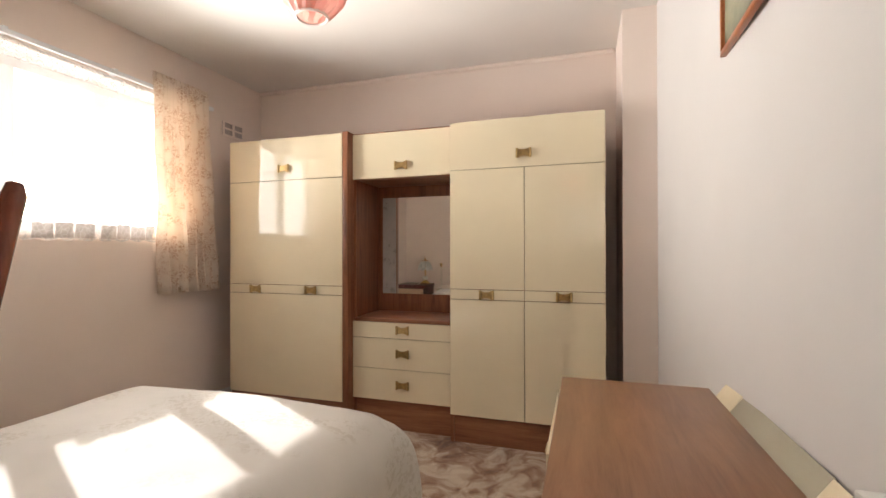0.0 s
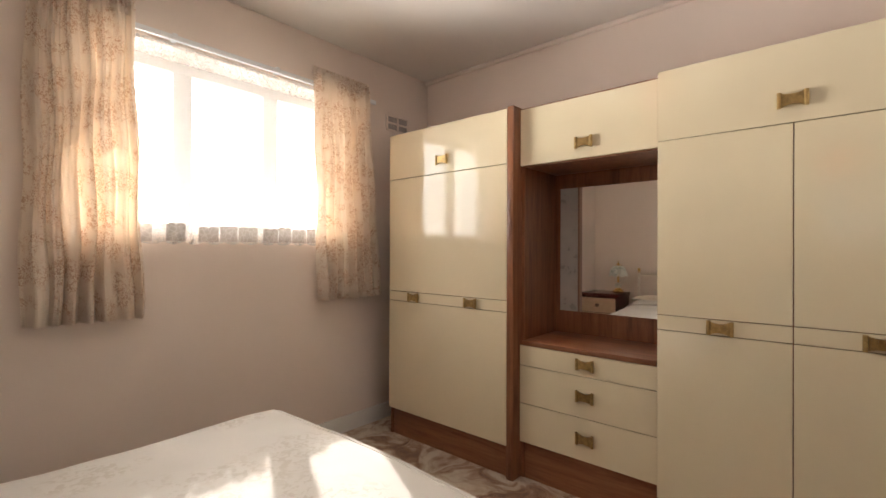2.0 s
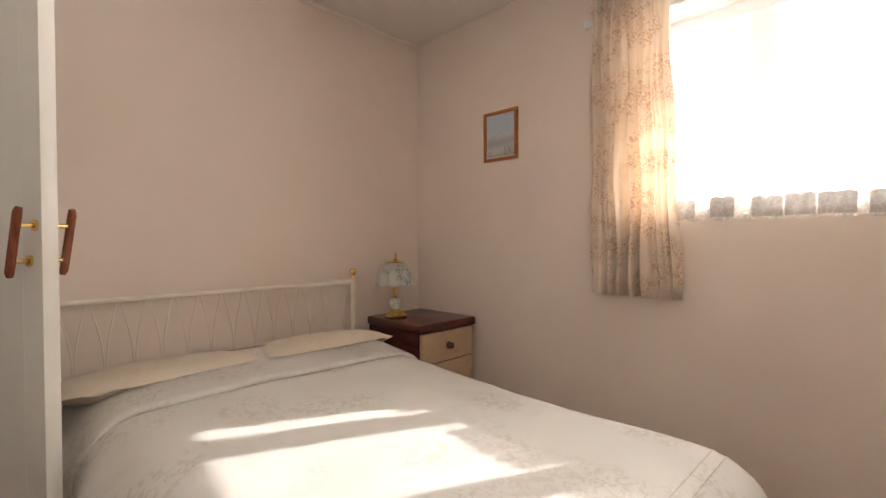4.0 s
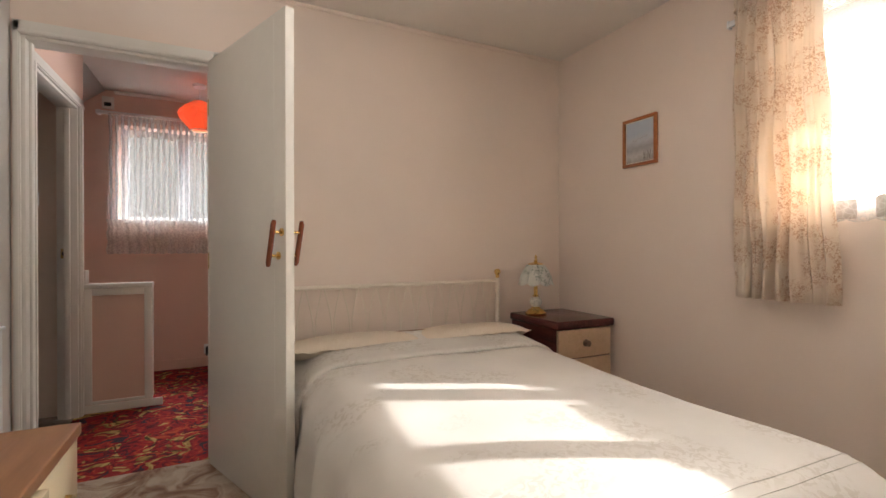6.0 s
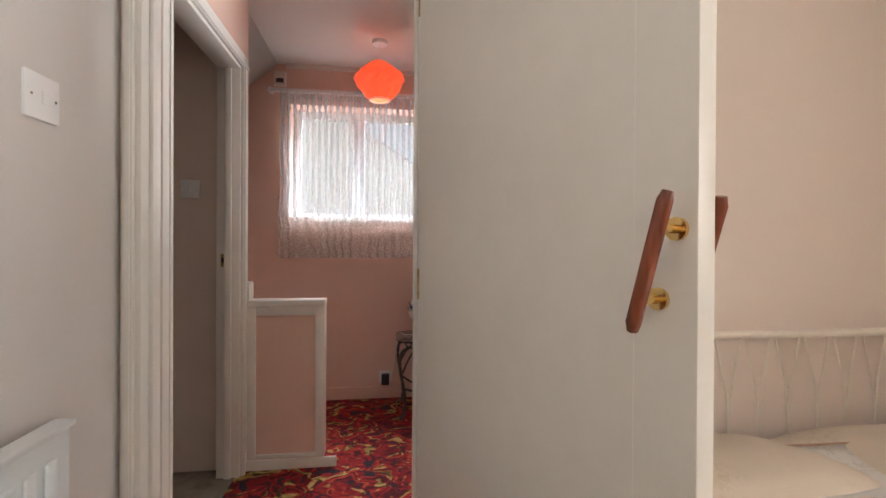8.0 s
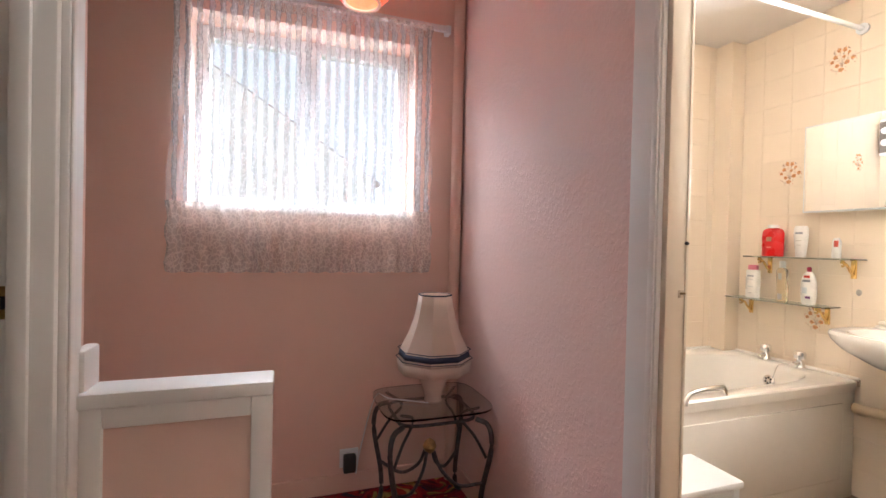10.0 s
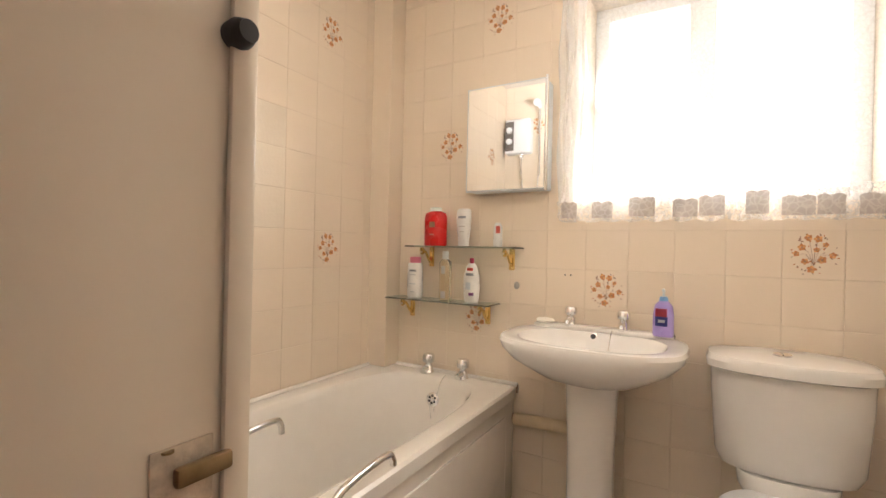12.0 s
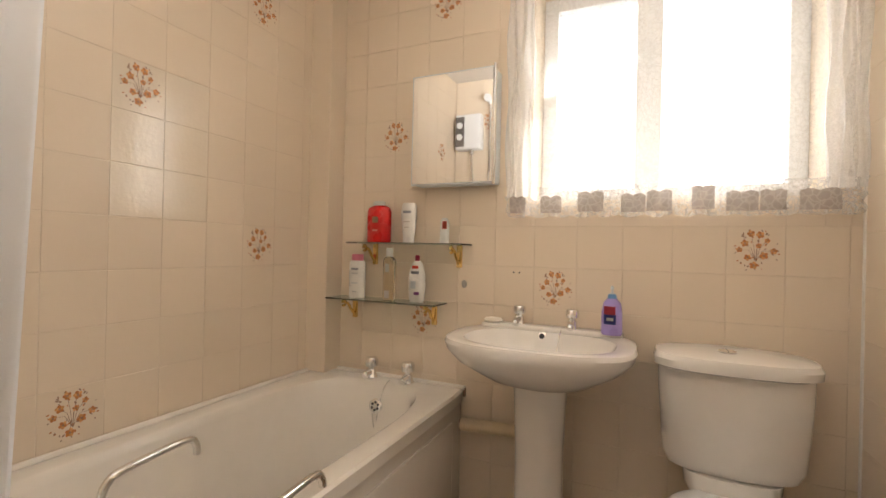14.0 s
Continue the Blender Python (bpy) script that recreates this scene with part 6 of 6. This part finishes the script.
# ---- outside ----
structure("ground", box(-400, 400, -400, 400, -2.9, -2.7), M_GRASS, "grass of the gardens below", "ground")
house = thing("neighbour_house", "pale rendered neighbouring house with a pitched brown roof", "house", (3.0, -16.0, -2.7))
bm = bmesh.new()
q = [bm.verts.new((x, y, z)) for y in (0, -9) for x, z in ((-5.4, 0), (5.4, 0), (5.4, 6.1), (0, 9.5), (-5.4, 6.1))]
for k in ((0, 1, 2, 3, 4), (9, 8, 7, 6, 5), (0, 5, 6, 1), (1, 6, 7, 2), (0, 4, 9, 5), (2, 7, 8, 3), (3, 8, 9, 4)):
    bm.faces.new([q[i] for i in k])
bmesh.ops.recalc_face_normals(bm, faces=bm.faces[:])
part("wall", bm, M_PALERENDER, house, smooth=False)
for sx in (-1, 1):
    bm = bmesh.new()
    q = [bm.verts.new(p) for p in ((0, -0.06, 9.56), (sx * 5.8, -0.06, 5.9), (sx * 5.8, -9.3, 5.9), (0, -9.3, 9.56))]
    bm.faces.new(q)
    bmesh.ops.solidify(bm, geom=bm.faces[:], thickness=0.12)
    part("roof", bm, M_ROOF, house, smooth=False)
for x in (-2.6, 1.4):
    wdw = part("window", box(x - 0.6, x + 0.6, 0.0, 0.06, 3.4, 4.6, r=0.01), M_UPVC, house)
    part("pane", box(x - 0.52, x + 0.52, 0.06, 0.07, 3.48, 4.52), M_BLACK, wdw)
# eave added to cut off the top of the sun entering the west windows
eave = tagged(new("added_sun_eave"), "added white eave cutting the top of the sunlight", "eave", "", "structure")
part("soffit", box(-2.93, W - HT, -2.6, 3.6, 2.09, 2.12), M_GLOSS, eave)
part("fascia", box(-2.95, -2.93, -2.6, 3.6, 2.075, 2.26), M_GLOSS, eave)
m_sky, t, b = nodes_of("hazy_bright_sky")
b.inputs["Base Color"].default_value = (0, 0, 0, 1)
b.inputs["Emission Color"].default_value = (0.90, 0.95, 1.0, 1)
b.inputs["Emission Strength"].default_value = 0.46
structure("backdrop", box(-60, 60, -75.2, -75, -2.7, 45), m_sky, "bright hazy sky behind the houses", "backdrop")

# ---- wall tiles ----
T, G = 0.152, 0.0013


def tile_mesh():
    bm = bmesh.new()
    h = (T - G) / 2
    box(-h, h, -0.0025, 0.0, -h, h, bm=bm)
    front = [f for f in bm.faces if f.normal.y < -0.5 or f.calc_center_median().y < -0.0024]
    bmesh.ops.bevel(bm, geom=[e for f in front for e in f.edges], offset=0.0011, segments=1, affect="EDGES")
    bm.normal_update()
    me = bpy.data.meshes.new("tile")
    bm.to_mesh(me)
    bm.free()
    me.materials.append(M_TILE)
    return me


TILE = tile_mesh()
CUT = {}


def cut_tile(w, h):
    """A tile cut to a smaller size at an edge or corner."""
    key = (round(w, 4), round(h, 4))
    if key not in CUT:
        bm = box(-(w - G) / 2, (w - G) / 2, -0.0025, 0, -(h - G) / 2, (h - G) / 2)
        me = bpy.data.meshes.new("tile")
        bm.normal_update()
        bm.to_mesh(me)
        bm.free()
        me.materials.append(M_TILE)
        CUT[key] = me
    return CUT[key]


def tile_wall(wall_name, axis, plane, a0, a1, z0, z1, pa, pz, face, hole=None, joined=False, glossy=None):
    """Tiles with joints at pa and pz plus whole tiles. face: the heading, in degrees, of the wall's local front."""
    wall = bpy.data.objects[wall_name]
    big = bmesh.new() if joined else None
    rng = random.Random(wall_name)
    ia = math.floor((a0 - pa) / T)
    while pa + ia * T < a1 - 1e-4:
        l0, l1 = max(a0, pa + ia * T), min(a1, pa + (ia + 1) * T)
        iz = math.floor((z0 - pz) / T)
        while pz + iz * T < z1 - 1e-4:
            b0, b1 = max(z0, pz + iz * T), min(z1, pz + (iz + 1) * T)
            iz += 1
            if l1 - l0 < 0.012 or b1 - b0 < 0.012:
                continue
            pieces = [(l0, l1, b0, b1)]
            if hole and l0 < hole[1] and l1 > hole[0] and b0 < hole[3] and b1 > hole[2]:
                pieces = []
                if l0 < hole[0]:
                    pieces.append((l0, hole[0], b0, b1))
                if l1 > hole[1]:
                    pieces.append((hole[1], l1, b0, b1))
                m0, m1 = max(l0, hole[0]), min(l1, hole[1])
                if b0 < hole[2]:
                    pieces.append((m0, m1, b0, hole[2]))
                if b1 > hole[3]:
                    pieces.append((m0, m1, hole[3], b1))
            for p0, p1, q0, q1 in pieces:
                if p1 - p0 < 0.012 or q1 - q0 < 0.012:
                    continue
                whole = abs(p1 - p0 - T) < 1e-3 and abs(q1 - q0 - T) < 1e-3
                me = TILE if whole else cut_tile(p1 - p0, q1 - q0)
                pa_mid, pz_mid = (p0 + p1) / 2, (q0 + q1) / 2
                at = (plane, pa_mid, pz_mid) if axis == "x" else (pa_mid, plane, pz_mid)
                m = pose(*at, rng.uniform(-0.25, 0.25), 0, face + rng.uniform(-0.25, 0.25))
                if joined:
                    k = len(big.verts)
                    big.from_mesh(me)
                    big.verts.ensure_lookup_table()
                    for v in big.verts[k:]:
                        v.co = m @ v.co
                else:
                    ob = new("tile", me)
                    ob.parent = wall
                    ob.matrix_basis = m
                    if glossy and glossy[0] < pa_mid < glossy[1] and glossy[2] < pz_mid < glossy[3]:
                        ob.material_slots[0].link = "OBJECT"
                        ob.material_slots[0].material = M_TILE_NEW
        ia += 1
    if joined:
        ob = part("tiles", big, M_TILE, wall, "cream glazed tiles", False)
        ob["kind"] = "stuff"


# a printed spray of flowers on the patterned tiles
def spray_mesh(seed):
    rng = random.Random(seed)
    bm = bmesh.new()

    def disc(x, z, r, n, mi, y, squash=1.0, turn=0.0, petals=0):
        c = bm.verts.new((x, y - 0.0002, z))
        vs = []
        for k in range(n):
            a = 2 * math.pi * k / n
            q = 1 + (0.22 * math.cos(petals * a) if petals else 0)
            u, v = r * q * math.cos(a), r * q * squash * math.sin(a)
            vs.append(bm.verts.new((x + u * math.cos(turn) - v * math.sin(turn), y, z + u * math.sin(turn) + v * math.cos(turn))))
        for k in range(n):
            bm.faces.new((c, vs[(k + 1) % n], vs[k])).material_index = mi
    heads = [(-0.012, 0.052), (0.012, 0.048), (-0.028, 0.022), (0.008, 0.014), (-0.004, -0.046), (0.022, -0.016), (0.047, -0.002), (-0.020, -0.022), (0.030, 0.030), (-0.042, 0.002)]
    for x, z in heads:
        r = rng.uniform(0.0070, 0.0105)
        turn = rng.uniform(0, 6)
        for p in range(5):
            a = turn + 2 * math.pi * p / 5
            disc(x + r * 0.62 * math.cos(a), z + r * 0.62 * math.sin(a), r * 0.56, 10, 0 if p % 2 else 1, -0.0005 - 0.00006 * p, 0.85, a)
        disc(x, z, r * 0.30, 8, 2, -0.0011)
    for k in range(46):
        a, d = rng.uniform(0, 6.28), rng.uniform(0.020, 0.066)
        disc(d * math.cos(a) * 0.95, d * math.sin(a), rng.uniform(0.0026, 0.0046), 8, 2 if k % 3 else 1, -0.0004, 0.5, a + rng.uniform(-0.9, 0.9))
    for x, z in heads:
        tube([(0.002, -0.0003, -0.034), (x * 0.4, -0.0003, z * 0.3), (x, -0.0003, z)], 0.0005, 4, bm=bm, mat=2)
    me = bpy.data.meshes.new("flower_print")
    bm.to_mesh(me)
    bm.free()
    for m in (M_PETAL, M_PETALDARK, M_LEAFPRINT):
        me.materials.append(m)
    return me


M_PETAL = plain("tile_petal_print", (0.78, 0.42, 0.18), 0.2, vary=0.3, scale=120)
M_PETALDARK = plain("tile_petal_dark", (0.60, 0.25, 0.10), 0.2, vary=0.2, scale=120)
M_LEAFPRINT = plain("tile_leaf_print", (0.40, 0.25, 0.18), 0.2, vary=0.3, scale=120)
SPRAY = spray_mesh(5)

tile_wall("wall_bath_south", "y", BS - 0.0024, -2.065, BE, BZ + 0.012, TOP, -1.257, 0.568, 180, glossy=(-1.561, -1.257, 1.176, 1.632))
tile_wall("wall_bath_west", "x", W - 0.0024, BS + 0.105, BN, 0.0, TOP, -0.626, 0.893 - 6 * T, 90, (-1.25, -0.38, 1.29, 2.12))
tile_wall("wall_bath_north", "y", BN + 0.0024, W, BE, 0, TOP, -1.257, 0.568 - 4 * T, 0, None, True)
tile_wall("wall_bath_east", "x", BE + 0.0024, BS, -0.97, 0, TOP, -0.626, 0.893 - 6 * T, -90, None, True)
for axis, wall, a, z in (("y", "wall_bath_south", -1.333, 1.56), ("y", "wall_bath_south", -1.181, 0.648), ("y", "wall_bath_south", -1.789, 1.104), ("y", "wall_bath_south", -1.789, 2.012), ("y", "wall_bath_south", -0.725, 1.80), ("x", "wall_bath_west", -1.842, 1.577), ("x", "wall_bath_west", -1.69, 0.817), ("x", "wall_bath_west", -1.158, 0.969), ("x", "wall_bath_west", -0.55, 1.121), ("x", "wall_bath_west", -1.614, 2.10)):
    ob = new("flower_print", SPRAY)
    ob.parent = bpy.data.objects[wall]
    ob["label"] = "orange and brown flower spray printed on a tile"
    ob.matrix_basis = pose(a, BS + 0.0006, z, 0, 0, 180) if axis == "y" else pose(W + 0.0006, a, z, 0, 0, 90)
for wall, m in (("wall_bath_east", pose(BE - 0.0006, -1.95, 2.06, 0, 0, -90)), ("wall_bath_east", pose(BE - 0.0006, -2.12, 1.50, 0, 0, -90))):
    ob = new("flower_print", SPRAY)
    ob.parent = bpy.data.objects[wall]
    ob.matrix_basis = m
